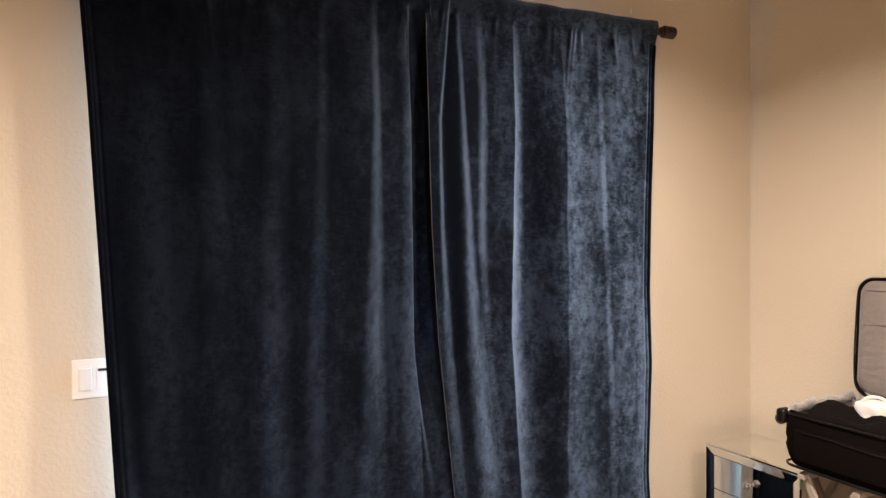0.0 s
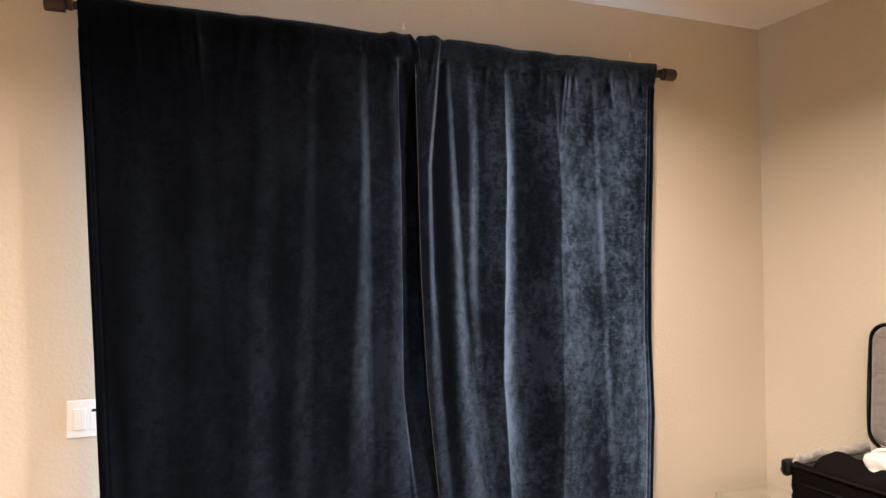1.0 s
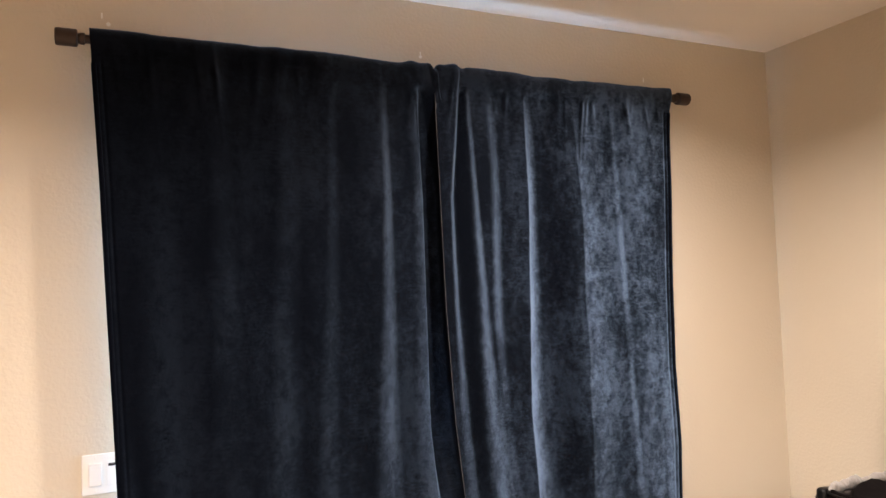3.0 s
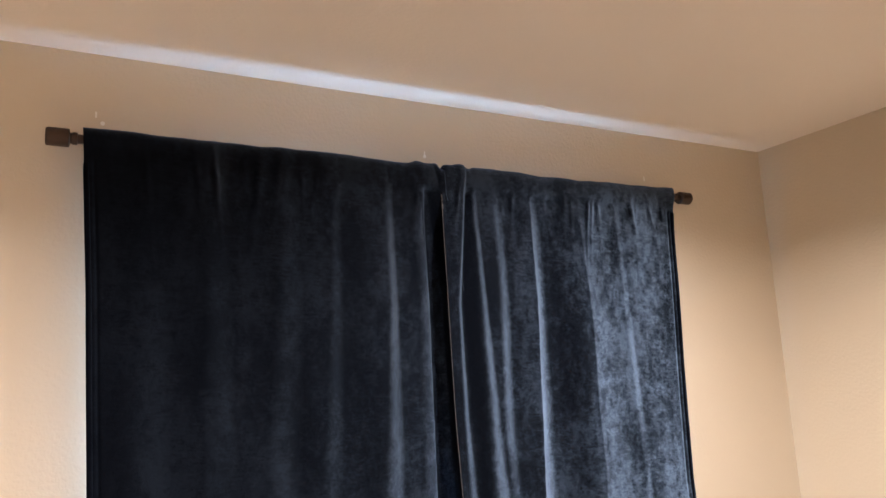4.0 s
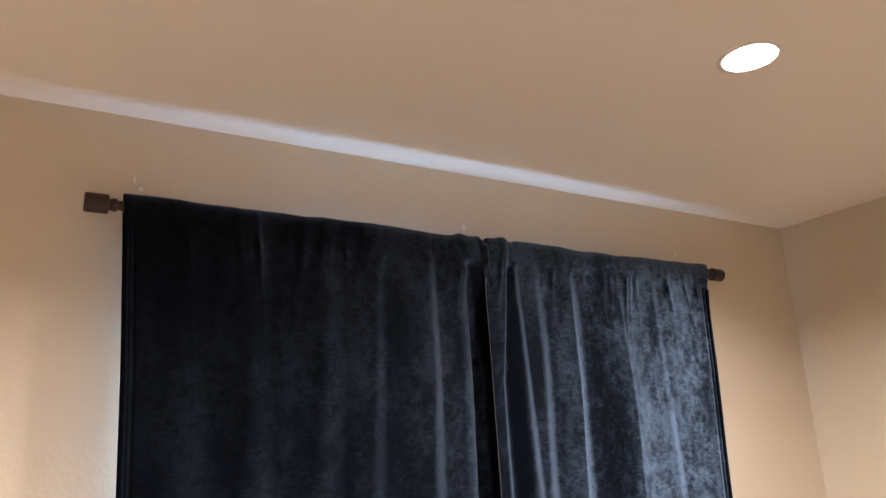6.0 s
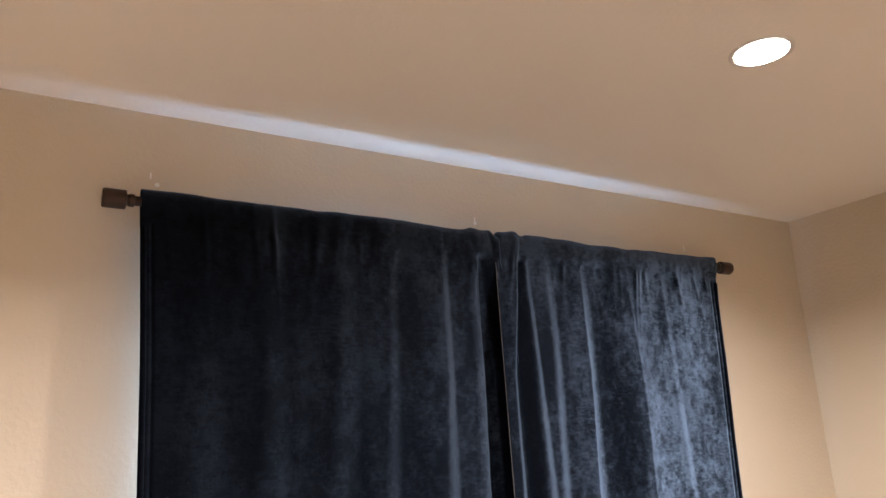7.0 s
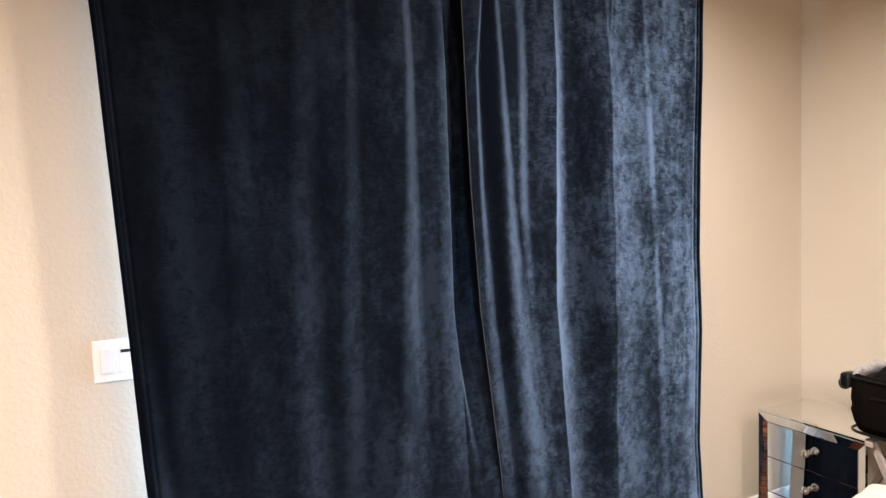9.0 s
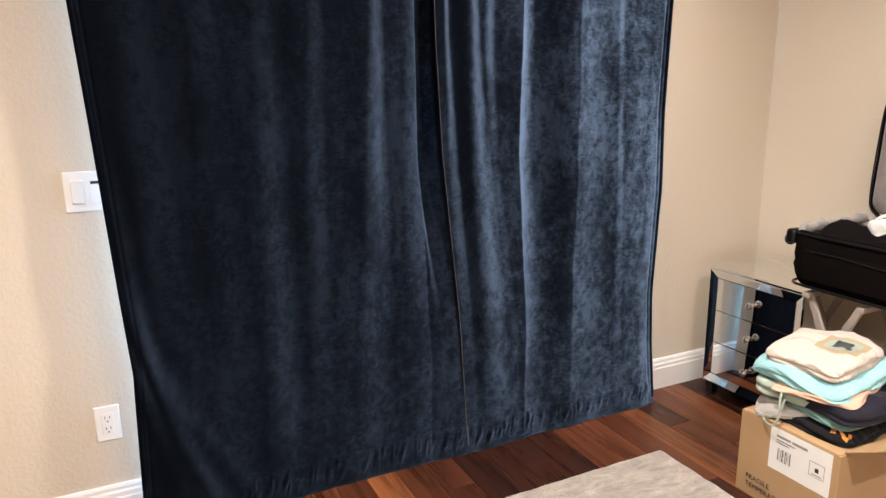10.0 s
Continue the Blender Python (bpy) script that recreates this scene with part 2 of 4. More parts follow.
def extrude_profile(points, start, end, up=(0, 0, 1)):
    """Sweeps a closed (out, height) profile from start to end along a straight line; out points to the line's left."""
    bm = bmesh.new()
    a, b = Vector(start), Vector(end)
    side = Vector(up).cross((b - a).normalized())
    rings = [[bm.verts.new(p + side * o + Vector(up) * h) for o, h in points] for p in (a, b)]
    k = len(points)
    for i in range(k):
        bm.faces.new((rings[0][i], rings[0][(i + 1) % k], rings[1][(i + 1) % k], rings[1][i]))
    bm.faces.new(rings[0][::-1])
    bm.faces.new(rings[1])
    return bm


def grid_mesh(name, pts, wrap=False):
    """A sheet through a rows x columns array of places."""
    rows, cols = pts.shape[:2]
    idx = np.arange(rows * cols).reshape(rows, cols)
    if wrap:
        idx = np.concatenate([idx, idx[:, :1]], axis=1)
    f = np.stack([idx[:-1, :-1], idx[:-1, 1:], idx[1:, 1:], idx[1:, :-1]], axis=-1).reshape(-1, 4)
    me = bpy.data.meshes.new(name)
    me.from_pydata(pts.reshape(-1, 3).tolist(), [], f.tolist())
    me.update()
    return me


def tube(name, points, radius, material, parent=None, label="", cyclic=False):
    cu = bpy.data.curves.new(name, "CURVE")
    cu.dimensions, cu.bevel_depth, cu.bevel_resolution = "3D", radius, 3
    sp = cu.splines.new("BEZIER")
    sp.bezier_points.add(len(points) - 1)
    for bp, p in zip(sp.bezier_points, points):
        bp.co = p
        bp.handle_left_type = bp.handle_right_type = "AUTO"
    sp.use_cyclic_u = cyclic
    tmp = bpy.data.objects.new(name, cu)
    me = bpy.data.meshes.new_from_object(tmp)
    bpy.data.objects.remove(tmp)
    return part(name, me, material, parent, label, smooth=True)


# ---- room ----
ROOM_W, ROOM_S = -4.7, -5.5
OPEN_L, OPEN_R, OPEN_T = -2.36, -1.04, 2.03

bm = bmesh.new()
box_into(bm, (ROOM_W - 0.15, 0, -0.1), (OPEN_L, 0.15, CEIL))
box_into(bm, (OPEN_R, 0, -0.1), (0.15, 0.15, CEIL))
box_into(bm, (OPEN_L, 0, OPEN_T), (OPEN_R, 0.15, CEIL))
tagged(part("wall_north", bm, WALL), "beige orange-peel textured wall behind the curtain", "wall", kind="structure")
tagged(part("wall_east", box((0, ROOM_S - 0.15, -0.1), (0.15, 0, CEIL)), WALL), "beige orange-peel textured wall beside the nightstand", "wall", kind="structure")
tagged(part("wall_south", box((ROOM_W - 0.15, ROOM_S - 0.15, -0.1), (0, ROOM_S, CEIL)), WALL), "plain beige painted wall", "wall", kind="structure")
tagged(part("wall_west", box((ROOM_W - 0.15, ROOM_S, -0.1), (ROOM_W, 0, CEIL)), WALL), "plain beige painted wall", "wall", kind="structure")


def ceiling_slab(holes, half, radius, thick=0.12):
    """A slab with a round opening for each recessed light."""
    bm = bmesh.new()
    xs = sorted({ROOM_W - 0.15, 0.15, *(x + k for x, y in holes for k in (-half, half))})
    ys = sorted({ROOM_S - 0.15, 0.15, *(y + k for x, y in holes for k in (-half, half))})
    for x0, x1 in zip(xs, xs[1:]):
        for y0, y1 in zip(ys, ys[1:]):
            mid = ((x0 + x1) / 2, (y0 + y1) / 2)
            spot = [h for h in holes if abs(h[0] - mid[0]) < half and abs(h[1] - mid[1]) < half]
            if not spot:
                bm.faces.new([bm.verts.new((x, y, CEIL)) for x, y in ((x0, y0), (x0, y1), (x1, y1), (x1, y0))])
                continue
            n = 48
            inner, outer, rim = [], [], []
            for i in range(n):
                c, q = math.cos(2 * math.pi * i / n), math.sin(2 * math.pi * i / n)
                k = half / max(abs(c), abs(q))
                inner.append(bm.verts.new((mid[0] + radius * c, mid[1] + radius * q, CEIL)))
                rim.append(bm.verts.new((mid[0] + radius * c, mid[1] + radius * q, CEIL + 0.08)))
                outer.append(bm.verts.new((mid[0] + k * c, mid[1] + k * q, CEIL)))
            for i in range(n):
                j = (i + 1) % n
                bm.faces.new((outer[i], outer[j], inner[j], inner[i]))
                bm.faces.new((inner[i], inner[j], rim[j], rim[i]))
    bmesh.ops.remove_doubles(bm, verts=bm.verts, dist=1e-5)
    box_into(bm, (ROOM_W - 0.15, ROOM_S - 0.15, CEIL + 0.08), (0.15, 0.15, CEIL + thick))
    return bm


tagged(part("ceiling", ceiling_slab(LAMP_SPOTS, 0.13, 0.068), CEILING), "smooth beige painted ceiling with recessed lights", "ceiling", kind="structure")

# glazed door behind the curtain, the source of the daylight round its edges
window = tagged(empty("window_1", (0, 0, 0)), "white framed glazed patio door hidden behind curtains", "window", kind="structure")
bm = bmesh.new()
for x0, x1 in ((OPEN_L + 0.002, OPEN_L + 0.06), (-1.73, -1.67), (OPEN_R - 0.06, OPEN_R - 0.002)):
    box_into(bm, (x0, 0.085, 0.06), (x1, 0.135, OPEN_T - 0.06), 0.004)
box_into(bm, (OPEN_L + 0.002, 0.085, 0.0), (OPEN_R - 0.002, 0.135, 0.06), 0.004)
box_into(bm, (OPEN_L + 0.002, 0.085, OPEN_T - 0.06), (OPEN_R - 0.002, 0.135, OPEN_T - 0.002), 0.004)
part("window_frame", bm, WHITE_TRIM, window)
for x0, x1 in ((OPEN_L + 0.06, -1.73), (-1.67, OPEN_R - 0.06)):
    pane = part("pane", box((x0, 0.106, 0.06), (x1, 0.112, OPEN_T - 0.06)), GLASS, window)
    pane.visible_shadow = False

# baseboards with a stepped top
BASE = [(0, 0), (0.016, 0), (0.016, 0.094), (0.0135, 0.098), (0.0135, 0.112), (0.010, 0.119), (0.0095, 0.128), (0.006, 0.136), (0, 0.137)]
for k, (a, b) in enumerate((((OPEN_R, 0, 0), (0, 0, 0)), ((ROOM_W, 0, 0), (OPEN_L, 0, 0)), ((0, -0.016, 0), (0, ROOM_S, 0)))):
    a, b = Vector(a), Vector(b)
    ob = part("baseboard", extrude_profile(BASE, b, a), WHITE_TRIM)
    tagged(ob, "white painted stepped baseboard along the wall", "baseboard", kind="structure")

# recessed lights
LAMP_SET = 0.010


def lathe_open(profile, n=32):
    bm = lathe(profile, n)
    bmesh.ops.delete(bm, geom=[f for f in bm.faces if len(f.verts) > 4], context="FACES_ONLY")
    return bm


def ceiling_light(x, y):
    top = tagged(empty("ceiling_light", (x, y, CEIL)), "round recessed ceiling light, switched on, warm white", "ceiling light", "recessed ceiling lights")
    part("trim_ring", lathe_open([(0.0625, LAMP_SET), (0.0625, 0.0), (0.064, -0.002), (0.074, -0.002), (0.0755, -0.0003)], 48), WHITE_TRIM, top, "white trim ring", True)
    part("diffuser", lathe([(0.062, LAMP_SET + 0.006), (0.062, LAMP_SET), (0.045, LAMP_SET - 0.001)], 48), LAMP_GLOW, top, "glowing white diffuser")
    return top


for x, y in LAMP_SPOTS:
    ceiling_light(x, y)


# ---- curtain rod ----
ROD_Y, ROD_Z = -0.073, 2.259
rod = tagged(empty("curtain_rod", (0, ROD_Y, ROD_Z)), "dark bronze metal curtain rod with cylinder finials", "curtain rod")
part("rod", lathe([(0.0125, -2.735), (0.0125, -0.60)], 24, "x"), BRONZE, rod)
FINIAL = [(0.012, 0.0), (0.0165, 0.001), (0.0165, 0.012), (0.0145, 0.014), (0.0145, 0.018), (0.0215, 0.019), (0.0245, 0.021), (0.0245, 0.070), (0.0225, 0.073), (0.0220, 0.074)]
for x, side in ((-2.727, -1), (-0.613, 1)):
    part("finial", lathe(FINIAL, 32, "x", Matrix.Translation((x, 0, 0)) @ (Matrix.Identity(4) if side > 0 else pose(0, 0, 0, 0, 0, 180))), BRONZE, rod, "ribbed dark bronze cylinder finial")
for x in (-2.69, -1.655, -0.63):
    bm = box((x - 0.006, -0.010, -0.018), (x + 0.006, -ROD_Y, -0.012), 0.002)
    box_into(bm, (x - 0.012, -ROD_Y - 0.004, -0.045), (x + 0.012, -ROD_Y, 0.022), 0.002)
    part("bracket", bm, BRONZE, rod)


# ---- curtains ----
def smooth01(t):
    t = np.clip(t, 0, 1)
    return t * t * (3 - 2 * t)


def rough_noise(seed, n):
    """A smooth random row of n values about 0."""
    r = np.random.RandomState(seed)
    out = np.zeros(n)
    for k in (3, 7, 13):
        out += np.interp(np.linspace(0, 1, n), np.linspace(0, 1, k * 2), r.randn(k * 2)) / k ** 0.5
    return out


def curtain_sheet(left, right, drops, lift, seed, cols):
    """Front and pocket of one panel: a rows x columns array. left, right: (z, x) edges; drops: places where the cloth turns away to the right."""
    r = np.random.RandomState(seed)
    back = [(2.195, -0.056), (2.23, -0.054), (2.262, -0.056), (2.281, -0.063), (2.2875, -0.072), (2.287, -0.080), (2.279, -0.088), (2.264, -0.0925), (2.248, -0.0935), (2.228, -0.0915), (2.208, -0.088)]
    zs = np.concatenate([[b[0] for b in back], np.linspace(2.196, -0.002, 215)])
    pocket = len(back)
    hang = np.interp(zs, [0.0, 1.0, 1.9, 2.196], [-0.112, -0.104, -0.096, -0.0855])
    base = np.concatenate([[b[1] for b in back], hang[pocket:]])
    u = np.linspace(0, 1, cols)[None, :]
    Z = np.repeat(zs[:, None], cols, 1)
    xl = np.interp(zs, [p[0] for p in left][::-1], [p[1] for p in left][::-1])[:, None]
    xr = np.interp(zs, [p[0] for p in right][::-1], [p[1] for p in right][::-1])[:, None]
    X = xl + (xr - xl) * u
    H = np.zeros_like(X)
    down = np.clip((2.19 - Z) * 4, 0, 1)
    total = 0.0
    for kind, table in drops:
        table = table[::-1]
        c, w, d = (k * np.interp(zs, [row[0] for row in table], [row[j] for row in table])[:, None] for j, k in ((1, 1.0), (2, 1.08), (3, 0.92)))
        sway = 0.035 * np.interp(zs, np.linspace(0, 2.3, 60), np.convolve(r.randn(64), np.ones(5) / 5, "valid"))[:, None] * w if kind != "turn" else 0.0
        t = np.clip((X - c + sway * down) / w + 0.5, 0, 1)
        fall = {"round": t ** 1.9, "tail": 1 - (1 - t) ** 1.8, "even": t * t * (3 - 2 * t), "turn": t * t * (3 - 2 * t)}[kind]
        H -= d * fall
        if kind != "turn":
            total = total + d
    H += (np.interp(zs, [0.5, 1.1], [0.93, 0.72])[:, None] if X.min() < -2 else 1.0) * total * u + lift * np.sin(np.pi * u)
    amp = np.interp(zs, [0.0, 0.3, 1.0, 1.9, 2.10, 2.19, 2.3], [0.50, 0.80, 1.0, 1.0, 0.80, 0.58, 0.42])[:, None]
    # the inner edge of the left panel comes forward a little, behind the right panel
    if X.min() < -2:
        H += 0.050 * smooth01((X - xr + 0.060) / 0.060) * np.interp(zs, [0.0, 0.5, 0.95], [0.05, 0.15, 1.0])[:, None]
    Y = H * amp
    # slow unevenness and long slack wrinkles
    for k in range(9):
        fx, fz, ph = r.uniform(2.5, 16), r.uniform(0.3, 1.8), r.uniform(0, 6.28)
        Y += 0.0042 / (1 + 0.16 * fx) * np.sin(fx * X * 2 + fz * Z * 2 + ph) * np.clip((2.2 - Z) * 4, 0, 1)
    # slack drag folds near the outer bottom corner
    if X.min() < -2:
        for x0, bend, dep, wide, top_z in ((-2.655, 0.235, 0.034, 0.034, 0.86), (-2.640, 0.36, 0.016, 0.036, 0.72), (-2.650, 0.13, 0.018, 0.026, 1.25), (-2.60, 0.09, 0.005, 0.03, 1.7)):
            run = np.clip((top_z - Z) / top_z, 0, 1)
            line = x0 + bend * run ** 1.35
            Y += dep * np.exp(-((X - line) / wide) ** 2) * smooth01(run * 5) * np.clip(Z * 6 + 0.1, 0, 1)
    # gathers under the stitched pocket
    for k in range(26):
        xc, w, ln = r.uniform(X.min(), X.max()), r.uniform(0.006, 0.015), r.uniform(0.03, 0.10)
        slant = r.uniform(-0.25, 0.25)
        g = np.exp(-((X - xc - slant * (2.19 - Z)) / w) ** 2)
        Y += r.uniform(0.002, 0.0055) * g * np.exp(-np.abs(Z - 2.185) / ln) * np.where(Z > 2.2, 0.7, 1.0)
    # puckers along the bottom hem
    for k in range(75):
        xc, w, zc = r.uniform(X.min(), X.max()), r.uniform(0.003, 0.007), r.uniform(0.045, 0.085)
        slant = r.uniform(0.1, 0.6)
        g = np.exp(-((X - xc - slant * (Z - zc)) / w) ** 2) * np.exp(-((Z - zc) / 0.020) ** 2)
        Y += r.uniform(0.0015, 0.0042) * g
    Y -= 0.003 * np.exp(-((Z - 0.098) / 0.006) ** 2)
    edge = X - xl if X.min() < -2 else xr - X
    Y -= 0.0028 * np.exp(-((edge - 0.024) / 0.004) ** 2) * (Z < 2.19)
    Yall = base[:, None] - Y
    # the lower outer edge of the right panel curls back towards the wall
    if X.min() > -2:
        curl = smooth01((X - xr + 0.07) / 0.07) * np.clip((1.5 - Z) / 0.5, 0, 1)
        Yall = Yall + 0.012 * curl
        X = X + 0.016 * curl
    is_back = np.arange(len(zs)) < 5
    Yall[is_back] = base[is_back][:, None] + 0.15 * Y[is_back]
    front = (~is_back) & (zs > 2.2)
    Yall[front] = np.minimum(Yall[front], base[front][:, None] + 0.002)
    crest = np.exp(-((Z - 2.2875) / 0.02) ** 2)
    Z = Z + crest * (0.008 * np.exp(-((X + 1.752) / 0.022) ** 2) + 0.006 * np.exp(-((X + 1.600) / 0.022) ** 2) - 0.026 * np.exp(-((X + 1.671) / 0.010) ** 2) - 0.006 * np.exp(-((X + 1.560) / 0.012) ** 2))
    Z = Z + crest * 0.0045 * rough_noise(seed + 5, cols)[None, :]
    return np.stack([X, Yall, Z], axis=-1)


def curtain(left, right, drops, lift, seed, cols, outer_side, back_shift=0.0):
    top = tagged(empty("curtain"), "dark navy crushed velvet rod-pocket curtain, drawn shut, reaching floor", "curtain", "pair of curtains")
    pts = curtain_sheet(left, right, drops, lift, seed, cols)
    pts[:, :, 1] += back_shift
    body = part("panel", grid_mesh("panel", pts), VELVET, top, smooth=True)
    thick = body.modifiers.new("cloth", "SOLIDIFY")
    thick.thickness, thick.offset = 0.0022, 0.0
    # lining out of view, pale so that it bounces daylight up to the ceiling
    back = pts[12::3].copy()
    back[:, :, 1] += 0.011
    # unseen return: the lining's outer edge is bent to the wall to block side daylight
    outer_x = back[:, :1, 0] if outer_side == "first" else back[:, -1:, 0]
    back[:, :, 1] += 0.062 * smooth01(1 - (np.abs(back[:, :, 0] - outer_x) - 0.004) / 0.05) * np.clip((2.19 - back[:, :, 2]) * 8, 0, 1)
    back[:, :, 2] = np.maximum(back[:, :, 2], 0.012)
    part("lining", grid_mesh("lining", back[:, 2:-2]), LINING, top, "pale blackout lining", True)
    # rolled side hems
    for col, sgn, outer in ((0, 1, outer_side == "first"), (-1, -1, outer_side == "last")):
        if outer_side == "first" and not outer:
            continue
        line = pts[12:-1:3, col]
        tube("side_hem", [tuple(p + np.array((0.005 * sgn if outer else 0.001 * sgn, 0.001, 0))) for p in line], 0.0075 if outer else 0.0021, HEM if outer else HEM_EDGE, top, "stitched rolled side hem")
    return top


# folds that fall back to the right: how each turns, then height, middle, width and depth down its length
LEFT_DROPS = [
    ("even", [(2.29, -2.540, 0.07, 0.008), (1.00, -2.520, 0.10, 0.016), (0.00, -2.460, 0.12, 0.014)]),
    ("even", [(2.29, -2.375, 0.06, 0.012), (1.60, -2.365, 0.08, 0.026), (1.00, -2.350, 0.11, 0.032), (0.00, -2.340, 0.14, 0.024)]),
    ("even", [(2.20, -2.170, 0.05, 0.010), (1.80, -2.176, 0.08, 0.026), (1.06, -2.190, 0.10, 0.040), (0.40, -2.206, 0.12, 0.040), (0.00, -2.210, 0.12, 0.020)]),
    ("even", [(2.20, -2.030, 0.03, 0.010), (1.80, -2.032, 0.045, 0.015), (1.06, -2.066, 0.07, 0.022), (0.40, -2.080, 0.08, 0.022), (0.00, -2.080, 0.08, 0.012)]),
    ("even", [(2.25, -1.858, 0.03, 0.014), (1.82, -1.850, 0.044, 0.038), (1.06, -1.866, 0.095, 0.060), (0.40, -1.895, 0.14, 0.058), (0.00, -1.910, 0.16, 0.030)]),
    ("round", [(2.25, -1.765, 0.03, 0.012), (1.83, -1.736, 0.044, 0.026), (1.06, -1.734, 0.07, 0.040), (0.40, -1.738, 0.09, 0.022), (0.00, -1.735, 0.07, 0.015)]),
    ("turn", [(2.28, -1.732, 0.014, 0.014), (2.15, -1.727, 0.012, 0.030), (1.98, -1.718, 0.011, 0.046), (1.83, -1.711, 0.010, 0.046), (1.06, -1.704, 0.010, 0.040), (0.80, -1.685, 0.014, 0.014), (0.55, -1.660, 0.030, 0.004), (0.40, -1.640, 0.040, 0.002), (0.00, -1.600, 0.020, 0.002)]),
]
RIGHT_DROPS = [
    ("even", [(2.28, -1.574, 0.020, 0.055), (1.83, -1.618, 0.028, 0.040), (1.40, -1.612, 0.034, 0.032), (1.06, -1.598, 0.045, 0.020), (0.50, -1.560, 0.05, 0.008), (0.00, -1.54, 0.05, 0.003)]),
    ("even", [(2.28, -1.556, 0.020, -0.020), (1.83, -1.580, 0.040, -0.034), (1.06, -1.560, 0.04, -0.024), (0.40, -1.510, 0.04, -0.012), (0.00, -1.500, 0.04, -0.006)]),
    ("even", [(2.20, -1.545, 0.022, 0.012), (1.83, -1.535, 0.040, 0.038), (1.40, -1.515, 0.056, 0.046), (1.06, -1.492, 0.09, 0.058), (0.40, -1.430, 0.10, 0.048), (0.00, -1.410, 0.12, 0.030)]),
    ("even", [(2.25, -1.455, 0.040, 0.022), (1.83, -1.450, 0.056, 0.038), (1.40, -1.452, 0.050, 0.030), (1.06, -1.440, 0.05, 0.014), (0.40, -1.360, 0.05, 0.010), (0.00, -1.350, 0.05, 0.006)]),
    ("tail", [(2.25, -1.297, 0.044, 0.026), (1.83, -1.290, 0.056, 0.050), (1.06, -1.302, 0.076, 0.062), (0.40, -1.266, 0.08, 0.050), (0.00, -1.255, 0.12, 0.030)]),
    ("even", [(2.25, -1.190, 0.10, -0.010), (1.83, -1.185, 0.12, -0.022), (1.06, -1.185, 0.12, -0.026), (0.40, -1.160, 0.12, -0.020), (0.00, -1.160, 0.12, -0.010)]),
    ("tail", [(2.25, -1.060, 0.110, 0.026), (1.83, -1.015, 0.160, 0.038), (1.06, -1.012, 0.170, 0.040), (0.40, -1.014, 0.18, 0.040), (0.00, -1.000, 0.20, 0.030)]),
    ("even", [(2.25, -0.935, 0.030, 0.006), (1.00, -0.900, 0.035, 0.008), (0.00, -0.880, 0.04, 0.006)]),
    ("even", [(2.25, -0.800, 0.200, 0.022), (1.00, -0.790, 0.20, 0.020), (0.00, -0.775, 0.20, 0.016)]),
]
curtain([(2.29, -2.716), (2.19, -2.710), (1.85, -2.690), (1.6, -2.679), (1.2, -2.660), (0.80, -2.642), (0.53, -2.628), (0.17, -2.640), (0.0, -2.646)],
        [(2.29, -1.668), (2.19, -1.655), (2.05, -1.625), (1.85, -1.590), (1.45, -1.580), (1.08, -1.562), (0.53, -1.532), (0.0, -1.520)],
        LEFT_DROPS, 0.004, 11, 430, "first", -0.010)
curtain([(2.29, -1.672), (1.85, -1.664), (1.45, -1.656), (1.08, -1.639), (0.53, -1.586), (0.0, -1.556)],
        [(2.29, -0.640), (2.19, -0.660), (1.6, -0.692), (1.2, -0.705), (0.9, -0.698), (0.48, -0.724), (0.28, -0.714), (0.0, -0.684)],
        RIGHT_DROPS, 0.004, 23, 420, "last", -0.008)


# ---- wall plates and anchors ----
switch = tagged(empty("light_switch", (-2.688, 0, 1.037)), "white double light switch plate with rocker paddles", "light switch")
part("plate", box((-0.058, -0.006, -0.056), (0.058, 0, 0.056), 0.003), PLASTIC, switch)
bm = bmesh.new()
box_into(bm, (-0.040, -0.0078, -0.034), (-0.006, -0.0061, 0.034), 0.0008)
part("paddle_frame", bm, PLASTIC, switch)
part("rocker", box((-0.0165, -0.005, -0.0315), (0.0165, 0.003, 0.0315), 0.0015, m=pose(-0.023, -0.0095, 0, 4, 0, 0)), PLASTIC, switch)
part("dimmer", box((0.006, -0.0085, -0.034), (0.040, -0.0061, 0.034), 0.0008), PLASTIC, switch)
part("slider_slot", box((0.010, -0.0096, 0.020), (0.036, -0.0086, 0.028), 0.0003), DARK_PLASTIC, switch, "dark slider slot")
for z in (-0.046, 0.046):
    part("screw", lathe([(0.003, 0), (0.003, 0.0008), (0.002, 0.0012)], 12, "y", Matrix.Translation((-0.023, -0.006, z))), PLASTIC, switch)

outlet = tagged(empty("wall_outlet", (-2.713, 0, 0.340)), "white duplex wall outlet with rectangular face", "wall outlet")
part("plate", box((-0.0345, -0.006, -0.0555), (0.0345, 0, 0.0555), 0.003), PLASTIC, outlet)
part("receptacle", box((-0.0165, -0.0085, -0.0335), (0.0165, -0.0061, 0.0335), 0.0012), PLASTIC, outlet)
# dark plates on the face stand in for the shade in the openings
for z in (-0.017, 0.017):
    for x, h in ((-0.0062, 0.0042), (0.0062, 0.0034)):
        part("socket_slot_shade", box((x - 0.0011, -0.0091, z + 0.003 - h), (x + 0.0011, -0.0086, z + 0.003 + h)), SLOT_SHADE, outlet)
    part("ground_hole_shade", lathe([(0.0024, 0), (0.0024, 0.0005)], 12, "y", Matrix.Translation((0, -0.0086, z - 0.0085))), SLOT_SHADE, outlet)

